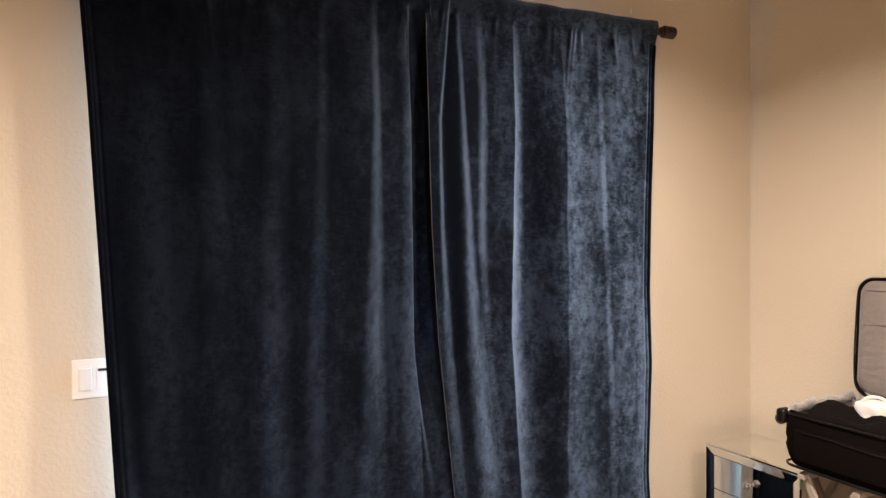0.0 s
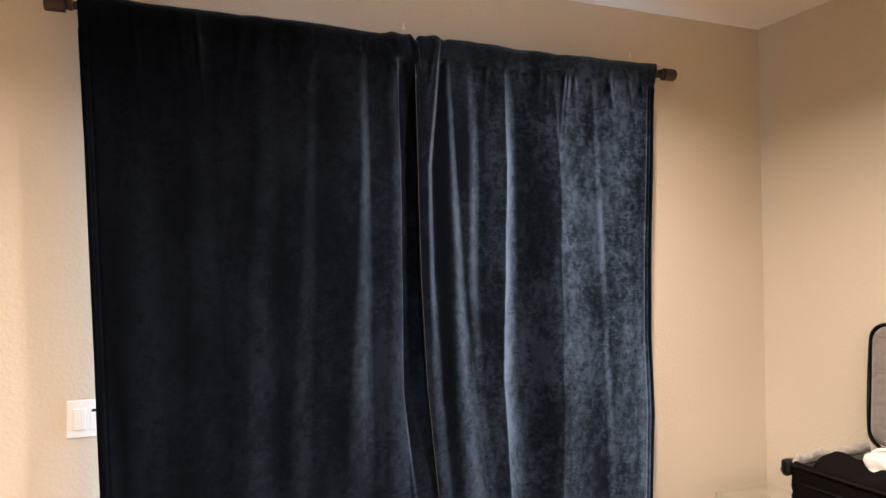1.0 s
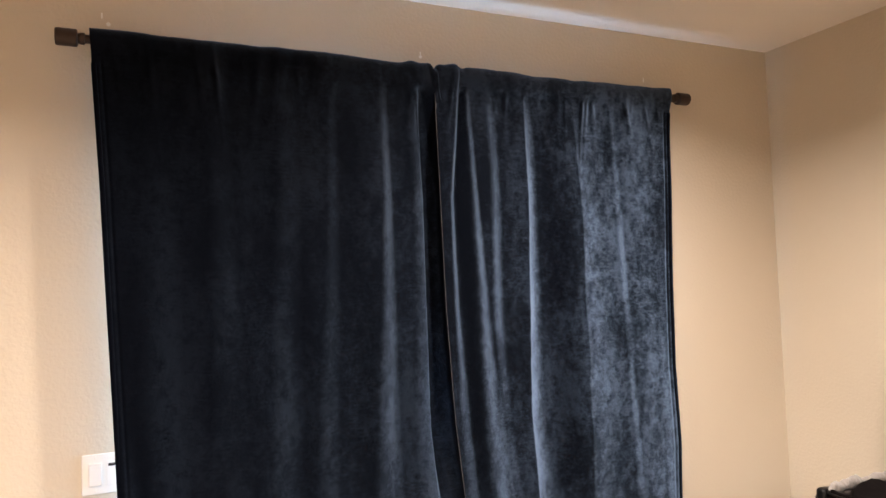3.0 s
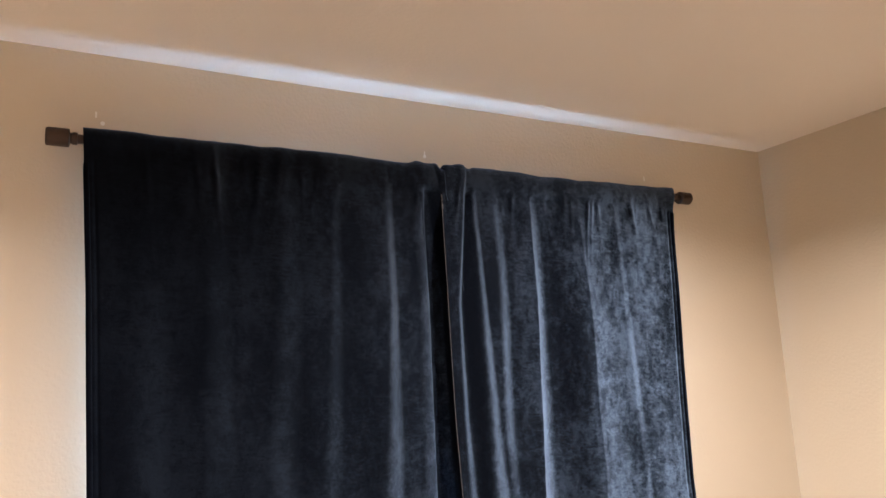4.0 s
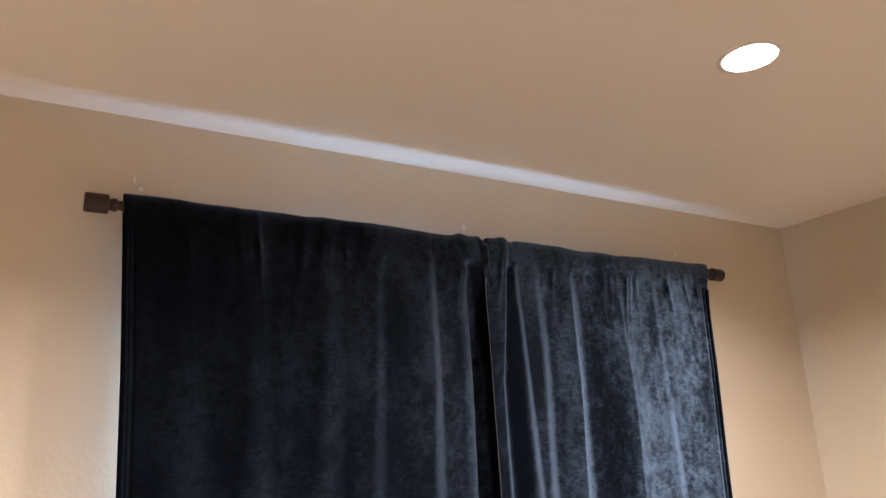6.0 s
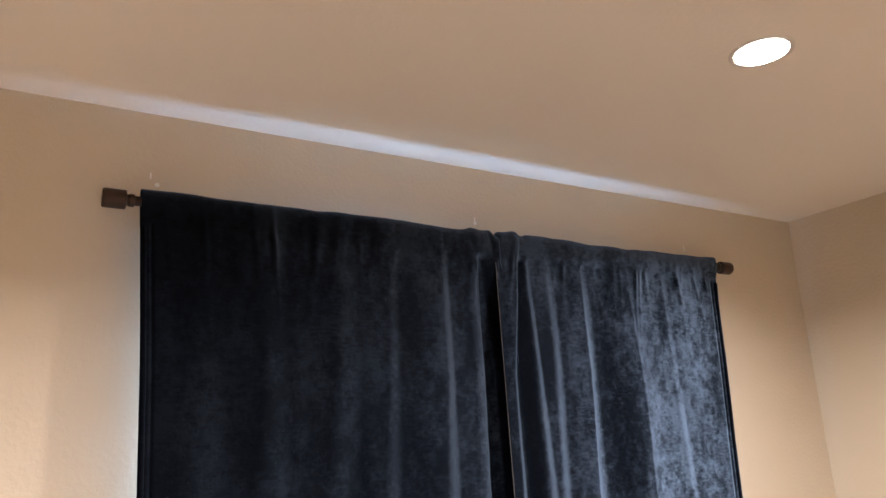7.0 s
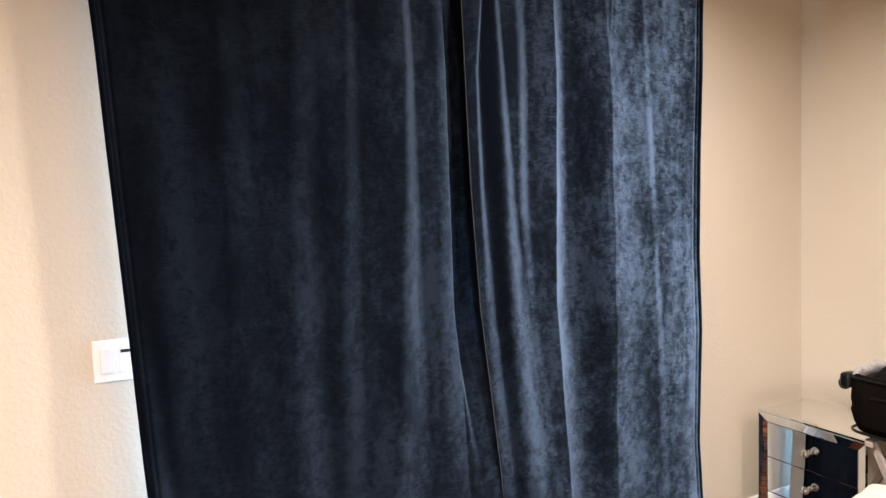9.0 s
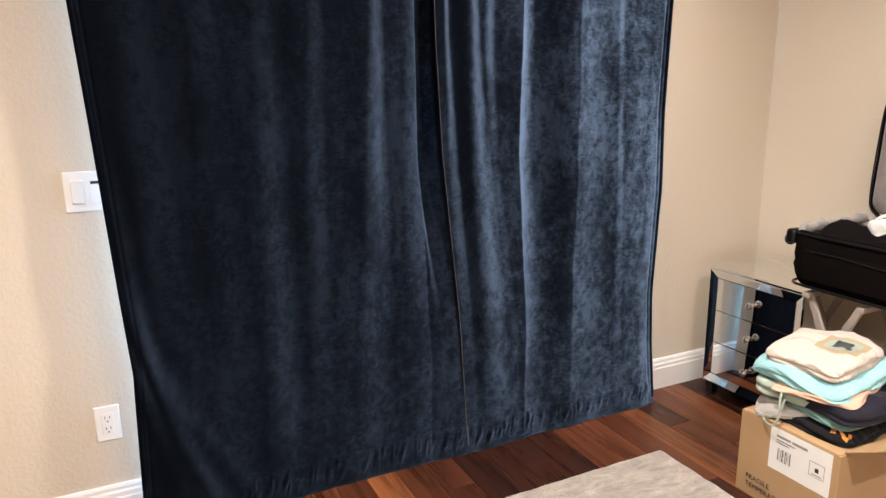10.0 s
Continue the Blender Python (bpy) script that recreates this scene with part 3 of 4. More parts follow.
for x, z, tall in ((-2.670, 2.334, 0.0), (-2.687, 2.353, 0.010), (-1.680, 2.341, 0.016), (-0.698, 2.342, 0.012)):
    anchor = tagged(empty("wall_anchor", (x, 0, z)), "small white plastic wall anchor sunk in the beige wall", "wall anchor", "leftover wall anchors")
    if tall == 0.0 or tall == 0.016:
        part("collar", lathe([(0.0032, 0), (0.0060, 0), (0.0060, 0.0016), (0.0034, 0.0022), (0.0032, 0.0005)], 16, "y"), PLASTIC, anchor)
        # dark disc painted as the shade inside the anchor
        part("hole", lathe([(0.003, 0), (0.003, 0.0003)], 12, "y"), SLOT_SHADE, anchor)
    if tall:
        part("filler_mark", box((-0.0022, -0.0008, 0.006 - (0.0 if tall == 0.016 else 0.010)), (0.0022, 0, 0.006 + tall * 0.8), 0.0003), PLASTIC, anchor)


# ---- mirrored nightstand ----
NX, NY0, NY1, NTOP = -0.412, -0.562, -0.120, 0.553
NBACK = -0.115
stand = tagged(empty("nightstand", (0, 0, 0)), "mirrored three-drawer nightstand with crystal knobs and black feet", "nightstand")
stand.scale = (1, 1, 1.022)
part("body", box((NX + 0.019, NY0 + 0.006, 0.058), (NBACK, NY1 - 0.006, 0.535), 0.002), BLACK_WOOD, stand)


def bevelled_glass(lo, hi, face, inset, depth):
    """A mirror strip whose visible face is bevelled all round; face: '-x', '+y', '-y' or '+z'."""
    bm = bmesh.new()
    box_into(bm, lo, hi)
    ax = "xyz".index(face[1])
    sgn = 1 if face[0] == "+" else -1
    bm.faces.ensure_lookup_table()
    front = [f for f in bm.faces if f.normal[ax] * sgn > 0.9]
    bmesh.ops.inset_region(bm, faces=front, thickness=inset, depth=depth)
    return bm


T = 0.006
# top plate, front rails and stiles, side plates
part("top_mirror", bevelled_glass((NX + 0.002, NY0, 0.5455), (NBACK, NY1, NTOP - 0.003), "+z", 0.022, 0.003), MIRROR_TOP, stand, "bevelled mirror top")
FZ0, FZ1, FW, FD, FE = 0.060, 0.545, 0.036, 0.011, 0.005


def frame_strip(side):
    """One mitred, inward-sloping strip of the mirrored front frame, with a narrow bevel on its outer edge."""
    def corner(iy, iz, ins, x):
        y = (NY0 + ins) if iy == 0 else (NY1 - ins)
        z = (FZ0 + ins) if iz == 0 else (FZ1 - ins)
        return (x, y, z)
    ends = {"top": ((0, 1), (1, 1)), "bottom": ((1, 0), (0, 0)), "near": ((0, 0), (0, 1)), "far": ((1, 1), (1, 0))}[side]
    bm = bmesh.new()
    lines = [(0.0, NX + 0.012), (0.0, NX + FE), (FE, NX), (FW, NX + FD), (FW, NX + FD + 0.004)]
    vs = [[bm.verts.new(corner(iy, iz, ins, x)) for iy, iz in ends] for ins, x in lines]
    for (a, b), (c, d) in zip(vs, vs[1:]):
        bm.faces.new((a, b, d, c))
    bm.faces.new([v[0] for v in vs][::-1])
    bm.faces.new([v[1] for v in vs])
    bm.faces.new((vs[-1][0], vs[-1][1], vs[0][1], vs[0][0]))
    return bm


for side in ("top", "bottom", "near", "far"):
    part("front_strip", frame_strip(side), MIRROR, stand, "sloping bevelled mirror strip")
part("side_mirror", box((NX + 0.0115, NY1 - 0.0055, 0.060), (NBACK, NY1, 0.540), 0.0015), MIRROR, stand)
part("side_mirror", box((NX + 0.0115, NY0, 0.060), (NBACK, NY0 + 0.0055, 0.540), 0.0015), MIRROR, stand)
for z0, z1 in ((0.374, 0.507), (0.238, 0.3715), (0.098, 0.2355)):
    drawer = part("drawer", box((NX + 0.0105, NY0 + 0.037, z0), (NX + 0.0185, NY1 - 0.037, z1), 0.0012), MIRROR, stand, "mirrored drawer front")
    zc = (z0 + z1) / 2 + 0.003
    yc = (NY0 + NY1) / 2
    knob = part("knob", lathe([(0.004, 0.0), (0.0085, 0.002), (0.0135, 0.008), (0.0150, 0.014), (0.0125, 0.020), (0.0075, 0.0235), (0.003, 0.0245)], 8, "x", Matrix.Translation((NX - 0.004, yc, zc)) @ pose(0, 0, 0, 0, 0, 180)), CRYSTAL, drawer, "faceted crystal knob")
    part("stem", lathe([(0.009, 0.0), (0.009, 0.002), (0.0045, 0.004), (0.0045, 0.0138), (0.0, 0.0139)][:4], 16, "x", Matrix.Translation((NX + 0.0105, yc, zc)) @ pose(0, 0, 0, 0, 0, 180)), CHROME, drawer, "chrome stem")
for x in (NX + 0.032, NBACK - 0.03):
    for y in (NY0 + 0.03, NY1 - 0.03):
        part("foot", lathe([(0.014, 0.0), (0.019, 0.004), (0.026, 0.035), (0.027, 0.058)], 4, "z", Matrix.Translation((x, y, 0)) @ pose(0, 0, 0, 0, 0, 45)), BLACK_WOOD, stand, "black tapered foot")


# ---- luggage rack and suitcase ----
rack = tagged(empty("luggage_rack", (0, 0, 0)), "folding luggage rack with crossed grey legs under suitcase", "luggage rack")


def bar_between(a, b, w, d):
    a, b = Vector(a), Vector(b)
    ln = (b - a).length
    q = (b - a).to_track_quat("Z", "X").to_matrix().to_4x4()
    return box((-w / 2, -d / 2, 0), (w / 2, d / 2, ln), 0.003, m=Matrix.Translation(a) @ q)


RZ = 0.585
for x in (-0.440, -0.075):
    part("leg", bar_between((x, -0.600, RZ - 0.005), (x, -0.880, 0.004), 0.026, 0.014), RACK_METAL, rack)
    part("leg", bar_between((x - 0.017, -0.800, RZ - 0.005), (x - 0.017, -0.530, 0.004), 0.026, 0.014), RACK_METAL, rack)
for y in (-0.600, -0.800):
    part("top_bar", box((-0.465, y - 0.014, RZ - 0.020), (-0.060, y + 0.014, RZ), 0.004), RACK_METAL, rack)
for x in (-0.36, -0.25, -0.14):
    part("strap", box((x - 0.02, -0.800, RZ), (x + 0.02, -0.600, RZ + 0.002)), CASE_CLOTH, rack, "black webbing strap")

CX0, CX1, CY0, CY1, CZ0, CZ1 = -0.465, -0.060, -1.230, -0.520, RZ + 0.004, 0.800
case = tagged(empty("suitcase", (0, 0, 0)), "open black soft-sided suitcase with grey lining on rack", "suitcase")


def shell(x0, x1, y0, y1, z0, z1, wall, r):
    """An open-topped rounded tray."""
    def ring(ins, z, rad):
        out = []
        cx = [(x1 - ins - rad, y1 - ins - rad, 0), (x0 + ins + rad, y1 - ins - rad, 90), (x0 + ins + rad, y0 + ins + rad, 180), (x1 - ins - rad, y0 + ins + rad, 270)]
        for px, py, a0 in cx:
            for k in range(9):
                a = radians(a0 + k * 11.25)
                out.append((px + rad * math.cos(a), py + rad * math.sin(a), z))
        return out
    rows = [ring(0.065, z0, max(0.01, r - 0.05)), ring(0.034, z0 + 0.005, r - 0.022), ring(0.014, z0 + 0.020, r - 0.006), ring(0.003, z0 + 0.048, r), ring(-0.004, (z0 + z1) / 2 - 0.02, r), ring(-0.001, (z0 + z1) / 2 - 0.005, r), ring(-0.001, (z0 + z1) / 2 + 0.002, r), ring(-0.004, (z0 + z1) / 2 + 0.015, r), ring(0.0, z1 - 0.012, r), ring(0.004, z1, r), ring(wall, z1, r), ring(wall + 0.003, z1 - 0.02, r)]
    return rows


def rings_mesh(rows, cap_first=True, cap_last=False):
    bm = bmesh.new()
    vs = [[bm.verts.new(p) for p in row] for row in rows]
    n = len(vs[0])
    for a, b in zip(vs, vs[1:]):
        for i in range(n):
            bm.faces.new((a[i], a[(i + 1) % n], b[(i + 1) % n], b[i]))
    if cap_first:
        bm.faces.new(vs[0][::-1])
    if cap_last:
        bm.faces.new(vs[-1])
    return bm


rows = shell(CX0, CX1, CY0, CY1, CZ0, CZ1, 0.012, 0.055)
part("body", rings_mesh(rows), CASE_CLOTH, case, "black nylon case body", True)
inner = shell(CX0 + 0.0, CX1, CY0, CY1, CZ0, CZ1 - 0.010, 0.012, 0.055)
lining = [inner[-2], [(p[0], p[1], p[2] + 0.004) for p in inner[-2]], inner[-1], [(p[0], p[1], CZ0 + 0.05) for p in inner[-1]]]
cx, cy = (CX0 + CX1) / 2, (CY0 + CY1) / 2
lining[1] = [(cx + (p[0] - cx) * 0.985, cy + (p[1] - cy) * 0.99, p[2] + 0.002 + 0.002 * math.sin(i * 1.7)) for i, p in enumerate(lining[1])]
part("lining", rings_mesh(lining, False, True), CASE_LINING, case, "grey fabric lining", True)
piping = [(p[0], p[1], p[2]) for p in shell(CX0 - 0.003, CX1 + 0.003, CY0 - 0.003, CY1 + 0.003, CZ0, CZ1, 0.01, 0.055)[3]]
tube("piping", [(x, y, CZ0 + 0.018) for x, y, z in piping[::2]], 0.005, RUBBER, case, "glossy black piping", True)
tube("zip", [(x, y, CZ1 - 0.012) for x, y, z in piping[::2]], 0.004, RUBBER, case, "black zip", True)
# pocket on the long side
part("front_pocket", box((CX0 - 0.010, CY0 + 0.05, CZ0 + 0.040), (CX0 + 0.006, CY1 - 0.060, CZ1 - 0.060), 0.007, 4), CASE_CLOTH, case, "black zipped pocket", True)
tube("pocket_zip", [(CX0 - 0.011, CY0 + 0.08 + 0.06 * k, CZ1 - 0.068 + 0.004 * math.sin(k)) for k in range(10)], 0.0028, RUBBER, case)


def lining_band(start, end, height, thick, seed):
    """A padded, crumpled edge of lining that stands up along a side of the case."""
    r = np.random.RandomState(seed)
    n, k = 48, 14
    along, turn = np.linspace(0, 1, n), np.linspace(0, 2 * np.pi, k, endpoint=False)
    a, b = np.array(start), np.array(end)
    side = np.array((-(b - a)[1], (b - a)[0], 0.0)) / np.linalg.norm((b - a)[:2])
    lump = np.interp(along, np.linspace(0, 1, 15), r.uniform(0.7, 1.25, 15))
    sway = np.interp(along, np.linspace(0, 1, 11), r.uniform(-0.006, 0.006, 11))
    cap = np.clip(np.minimum(along, 1 - along) / 0.04, 0.15, 1) ** 0.5
    pts = np.zeros((n, k, 3))
    for j, th in enumerate(turn):
        wr = 1 + 0.10 * np.sin(7 * th + 30 * along + r.uniform(0, 6))
        pts[:, j] = a + np.outer(along, b - a) + np.outer(sway + 0.5 * thick * math.cos(th) * cap * wr, side)
        pts[:, j, 2] += height * lump * (0.5 + 0.5 * math.sin(th)) * cap * wr
    return grid_mesh("lining_edge", pts, True)


part("lining_edge", lining_band((CX0 + 0.012, CY1 - 0.022, CZ1 - 0.016), (CX1 - 0.010, CY1 - 0.022, CZ1 - 0.006), 0.036, 0.022, 3), LINING_PALE, case, "pale grey crumpled lining edge", True)
part("lining_edge", lining_band((CX1 - 0.018, CY1 - 0.03, CZ1 - 0.012), (CX1 - 0.018, CY0 + 0.04, CZ1 - 0.012), 0.034, 0.022, 5), LINING_PALE, case, "pale grey crumpled lining edge", True)
# wheel housings on the end
for x in (CX0 + 0.03, CX1 - 0.05):
    house = part("wheel_housing", box((x - 0.028, CY1 - 0.012, CZ1 - 0.055), (x + 0.028, CY1 + 0.026, CZ1 - 0.002), 0.012, 3), RUBBER, case, "black plastic wheel housing", True)
    part("wheel", lathe([(0.008, -0.009), (0.019, -0.008), (0.021, 0.0), (0.019, 0.008), (0.008, 0.009)], 24, "x", Matrix.Translation((x, CY1 + 0.022, CZ1 - 0.045))), RUBBER, house, "small dark wheel", True)


# lid, open and leaning on the wall
LID = pose(CX1 + 0.004, 0, CZ1 + 0.010, 0, 3.5, 0)


def lid_ring(ins, dx, rad=0.06):
    y0, y1, z0, z1 = CY0 + 0.02 + ins, CY1 - 0.022 - ins, ins, 0.455 - ins
    out = []
    for py, pz, a0 in ((y1 - rad, z1 - rad, 0), (y0 + rad, z1 - rad, 90), (y0 + rad, z0 + rad, 180), (y1 - rad, z0 + rad, 270)):
        for k in range(9):
            a = radians(a0 + k * 11.25)
            out.append(tuple(LID @ Vector((dx, py + rad * math.cos(a), pz + rad * math.sin(a)))))
    return out


lid = part("lid", rings_mesh([lid_ring(0.02, 0.026), lid_ring(0.004, 0.020), lid_ring(0.0, 0.008), lid_ring(0.0, -0.026), lid_ring(0.004, -0.032), lid_ring(0.010, -0.032), lid_ring(0.012, -0.020)], True, True), CASE_CLOTH, case, "open suitcase lid", True)
part("lid_lining", rings_mesh([lid_ring(0.011, -0.021), lid_ring(0.011, -0.027), lid_ring(0.028, -0.031), lid_ring(0.12, -0.029, 0.03), lid_ring(0.20, -0.026, 0.01)], False, True), CASE_LINING, lid, "grey lid lining", True)
tube("lid_zip", [tuple(LID @ Vector((-0.033, CY1 - 0.06 - 0.09 * k, 0.405 + 0.002 * math.sin(k * 2.0)))) for k in range(7)], 0.0025, CASE_LINING, lid)
tube("lid_seam", [tuple(LID @ Vector((-0.032, CY1 - 0.05 - 0.09 * k, 0.275 + 0.004 * math.sin(k * 1.3)))) for k in range(7)], 0.002, CASE_LINING, lid)
tube("lid_piping", [tuple(Vector(p) + Vector((-0.002, 0, 0))) for p in lid_ring(0.004, -0.030)[::2]], 0.0032, RUBBER, lid, "glossy black piping", True)


# ---- folded cloth ----
def slab(w, d, h, seed, layers=2, n=96, square=4.5, slack=0.006, droop=0.0, crown=0.05):
    """A folded garment: a soft slab with layered edges, base at z = 0."""
    r = np.random.RandomState(seed)
    th = np.linspace(0, 2 * np.pi, n, endpoint=False)
    c, s = np.cos(th), np.sin(th)
    plan = (np.abs(c) ** square + np.abs(s) ** square) ** (-1 / square)
    rows = []
    prof = [(k, 0.0) for k in np.linspace(0.02, 0.94, 8)]
    for k in np.linspace(0, 1, 5 * layers + 3):
        groove = abs(math.sin(math.pi * layers * k)) ** 0.5
        prof.append((0.955 + 0.045 * groove, k * (1 - crown)))
    prof += [(k, 1 - crown + crown * (1 - k ** 3)) for k in np.linspace(0.93, 0.02, 12)]
    phases = r.uniform(0, 6.28, (7, 3))
    freq = r.uniform(3, 26, 7)
    ang = r.uniform(0, 3.14, 7)
    for rad, zf in prof:
        x, y = 0.5 * w * rad * plan * c, 0.5 * d * rad * plan * s
        z = np.full(n, h * zf)
        wob = np.zeros(n)
        for (p0, p1, p2), f, a in zip(phases, freq, ang):
            wob += np.sin(f * (x * math.cos(a) + y * math.sin(a)) * 2 + p0) / 3.0
        z = z + slack * wob * (0.25 + zf)
        for i in range(n):
            q = Vector((x[i], y[i], h * zf * 0.6 + seed * 3.7))
            z[i] += slack * (1.3 * noise.noise(q * 13) + 0.9 * (0.5 - abs(noise.noise(q * 22 + Vector((5, 2, 1))))) ) * (0.3 + zf)
        z = z - droop * (rad ** 4) * (0.4 + 0.6 * zf) * (0.5 + 0.5 * np.sin(th * 2 + p0))
        z = z - 0.010 * min(1.0, rad) ** 8 * zf * plan ** 6 / 2.0
        x = x * (1 + 0.03 * np.sin(3 * th + p1) + 0.02 * np.sin(7 * th + p2 + 9 * zf))
        y = y * (1 + 0.03 * np.sin(2 * th + p2) + 0.02 * np.sin(8 * th + p0 + 7 * zf))
        rows.append(np.stack([x, y, z], -1))
    return np.array(rows)


def garment(name, at, turn, size, seed, material, label, category, lean=(0, 0), **kw):
    top = tagged(part(name, grid_mesh(name, slab(*size, seed, **kw), True), material, None, smooth=True), label, category)
    top.matrix_world = pose(*at, lean[0], lean[1], turn)
    return top


CREAM = cloth_material("cream_cotton", (0.62, 0.53, 0.455), crease=0.85)
AQUA = cloth_material("aqua_cotton", (0.33, 0.60, 0.62), crease=0.8)
PEACH = cloth_material("peach_cotton", (0.72, 0.44, 0.32), crease=0.5)
SAGE = cloth_material("sage_knit", (0.36, 0.42, 0.34), 260, 0.6)
NAVY = cloth_material("navy_fleece", (0.016, 0.015, 0.024), 200, 0.6, 0.08)
CHARCOAL = cloth_material("charcoal_cotton", (0.010, 0.009, 0.010), sheen=0.05, crease=0.6)
GREY_RIB = cloth_material("pale_grey_cotton", (0.42, 0.39, 0.35), crease=0.5)
TEAL = cloth_material("dusty_teal_cotton", (0.17, 0.28, 0.26), crease=0.5)
BLACK_COTTON = cloth_material("black_cotton", (0.007, 0.0055, 0.0055), 400, 0.4, 0.0, 0.7, 0.05, crease=0.5)
ORANGE = cloth_material("orange_print", (0.75, 0.28, 0.05))
TAN = cloth_material("tan_print", (0.42, 0.33, 0.19))
BLACK_PRINT = cloth_material("black_print", (0.035, 0.04, 0.04))
WHITE_CLOTH = cloth_material("white_cotton", (0.80, 0.78, 0.75))



def patch_on(name, ob, cx, cy, w, d, turn, material, lift, label="", cells=14):
    """A thin print lying on a garment's top, in the garment's own axes."""
    tree = BVHTree.FromPolygons([v.co.copy() for v in ob.data.vertices], [tuple(p.vertices) for p in ob.data.polygons])
    pts = np.zeros((cells, cells, 3))
    for i in range(cells):
        for j in range(cells):
            q = pose(cx, cy, 0, 0, 0, turn) @ Vector(((i / (cells - 1) - 0.5) * w, (j / (cells - 1) - 0.5) * d, 0))
            hit = tree.ray_cast(Vector((q.x, q.y, 1.0)), Vector((0, 0, -1)))[0]
            pts[i, j] = (q.x, q.y, (hit.z if hit else 0.0) + lift)
    return part(name, grid_mesh(name, pts), material, ob, label, True)


# ---- cardboard box ----
BX0, BX1, BY0, BY1, BH = -0.868, -0.520, -1.055, -0.715, 0.285
carton = tagged(empty("cardboard_box", (0, 0, 0)), "brown cardboard shipping box with white label on floor", "box")
W = 0.005
part("front_panel", box((BX0, BY0, 0), (BX0 + W, BY1, BH - 0.004), 0.0015), CARDBOARD, carton)
part("back_panel", box((BX1 - W, BY0, 0), (BX1, BY1, BH - 0.004), 0.0015), CARDBOARD, carton)
part("side_panel", box((BX0 + W, BY1 - W, 0), (BX1 - W, BY1, BH - 0.004), 0.0015), CARDBOARD, carton)
part("side_panel", box((BX0 + W, BY0, 0), (BX1 - W, BY0 + W, BH - 0.004), 0.0015), CARDBOARD, carton)
part("bottom", box((BX0 + W, BY0 + W, 0.0), (BX1 - W, BY1 - W, W), 0.001), CARDBOARD, carton)
part("flap", box((0, BY0 + 0.004, -W), (0.165, BY1 - 0.004, 0), 0.0024, 3, pose(BX0 + 0.001, 0, BH, 0, 3, 0)), CARDBOARD, carton)
part("flap", box((-0.165, BY0 + 0.004, -W), (0, BY1 - 0.004, 0), 0.0024, 3, pose(BX1 - 0.001, 0, BH, 0, -3, 0)), CARDBOARD, carton)
part("flap", box((BX0 + 0.02, 0, -W / 2), (BX1 - 0.02, 0.15, W / 2), 0.002, 2, pose(0, BY0 + 0.003, BH + 0.003, 152, 0, 0)), CARDBOARD, carton, "raised cardboard flap")
label = part("shipping_label", box((BX0 - 0.0006, -1.034, 0.136), (BX0, -0.828, 0.275)), PAPER, carton, "white paper shipping label")


def ink(y0, y1, z0, z1, parent, mat=None, name="ink_bar"):
    part(name, box((BX0 - 0.0011, y0, z0), (BX0 - 0.0008, y1, z1)), mat or INK, parent)


for k, w in enumerate((3, 1, 2, 4, 1, 3, 2, 1, 4)):
    y = -0.858 - 0.0052 * k
    ink(y - 0.0008 * w, y, 0.172, 0.212, label, INK, "barcode_bar")
ink(-0.898, -0.850, 0.247, 0.255, label, GREY_INK, "text_bar")
ink(-0.955, -0.904, 0.247, 0.255, label, GREY_INK, "text_bar")
ink(-0.915, -0.850, 0.236, 0.240, label, GREY_INK, "text_bar")
ink(-0.895, -0.850, 0.228, 0.232, label, GREY_INK, "text_bar")
for y0, y1, z0, z1 in ((-1.014, -0.965, 0.2245, 0.226), (-1.014, -0.965, 0.180, 0.1815), (-1.014, -1.0125, 0.1815, 0.2245), (-0.9665, -0.965, 0.1815, 0.2245)):
    ink(y0, y1, z0, z1, label, GREY_INK, "box_outline")
ink(-0.996, -0.984, 0.196, 0.210, label, INK, "text_bar")
ink(-1.006, -0.974, 0.186, 0.189, label, GREY_INK, "text_bar")
for body, z in (("FRAGILE", 0.058), ("TEMPERATURE", 0.030)):
    txt = bpy.data.curves.new("printed_word", "FONT")
    txt.body, txt.size, txt.extrude = body, 0.024, 0.0002
    word = new("printed_word", txt)
    word.parent = carton
    word.matrix_world = pose(BX0 - 0.0008, -0.752, z, 90, 0, -90)
    txt.materials.append(INK)

# clothes on the box, from the bottom up
SX = -0.680
tee = garment("black_shirt", (SX - 0.010, -0.880, BH + 0.001), 3, (0.29, 0.33, 0.040), 3, CHARCOAL, "black folded t-shirt with orange print, bottom of stack", "shirt", droop=0.012, square=7)
garment("grey_shirt", (SX - 0.112, -0.835, BH + 0.034), 38, (0.10, 0.20, 0.020), 5, GREY_RIB, "crumpled pale grey shirt hanging out of stack", "shirt", (0, -20), slack=0.010, droop=0.040, square=3.5)
garment("teal_shirt", (SX + 0.005, -0.895, BH + 0.045), -5, (0.28, 0.27, 0.026), 6, TEAL, "folded dusty teal shirt in stack of clothes", "shirt", droop=0.014, square=7)
garment("navy_sweater", (SX + 0.005, -0.925, BH + 0.066), -6, (0.29, 0.28, 0.052), 7, NAVY, "folded dark navy fleece sweater in stack", "sweater", slack=0.009, layers=2, droop=0.014, square=6)
garment("sage_hoodie", (SX - 0.048, -0.800, BH + 0.068), 10, (0.24, 0.19, 0.060), 8, SAGE, "folded sage green hoodie with drawstring in stack", "hoodie", slack=0.007, layers=2, square=5)
garment("peach_shirt", (SX - 0.036, -0.885, BH + 0.119), 18, (0.25, 0.25, 0.026), 9, PEACH, "folded peach shirt in stack of clothes", "shirt", (0, -5), droop=0.016, square=8)
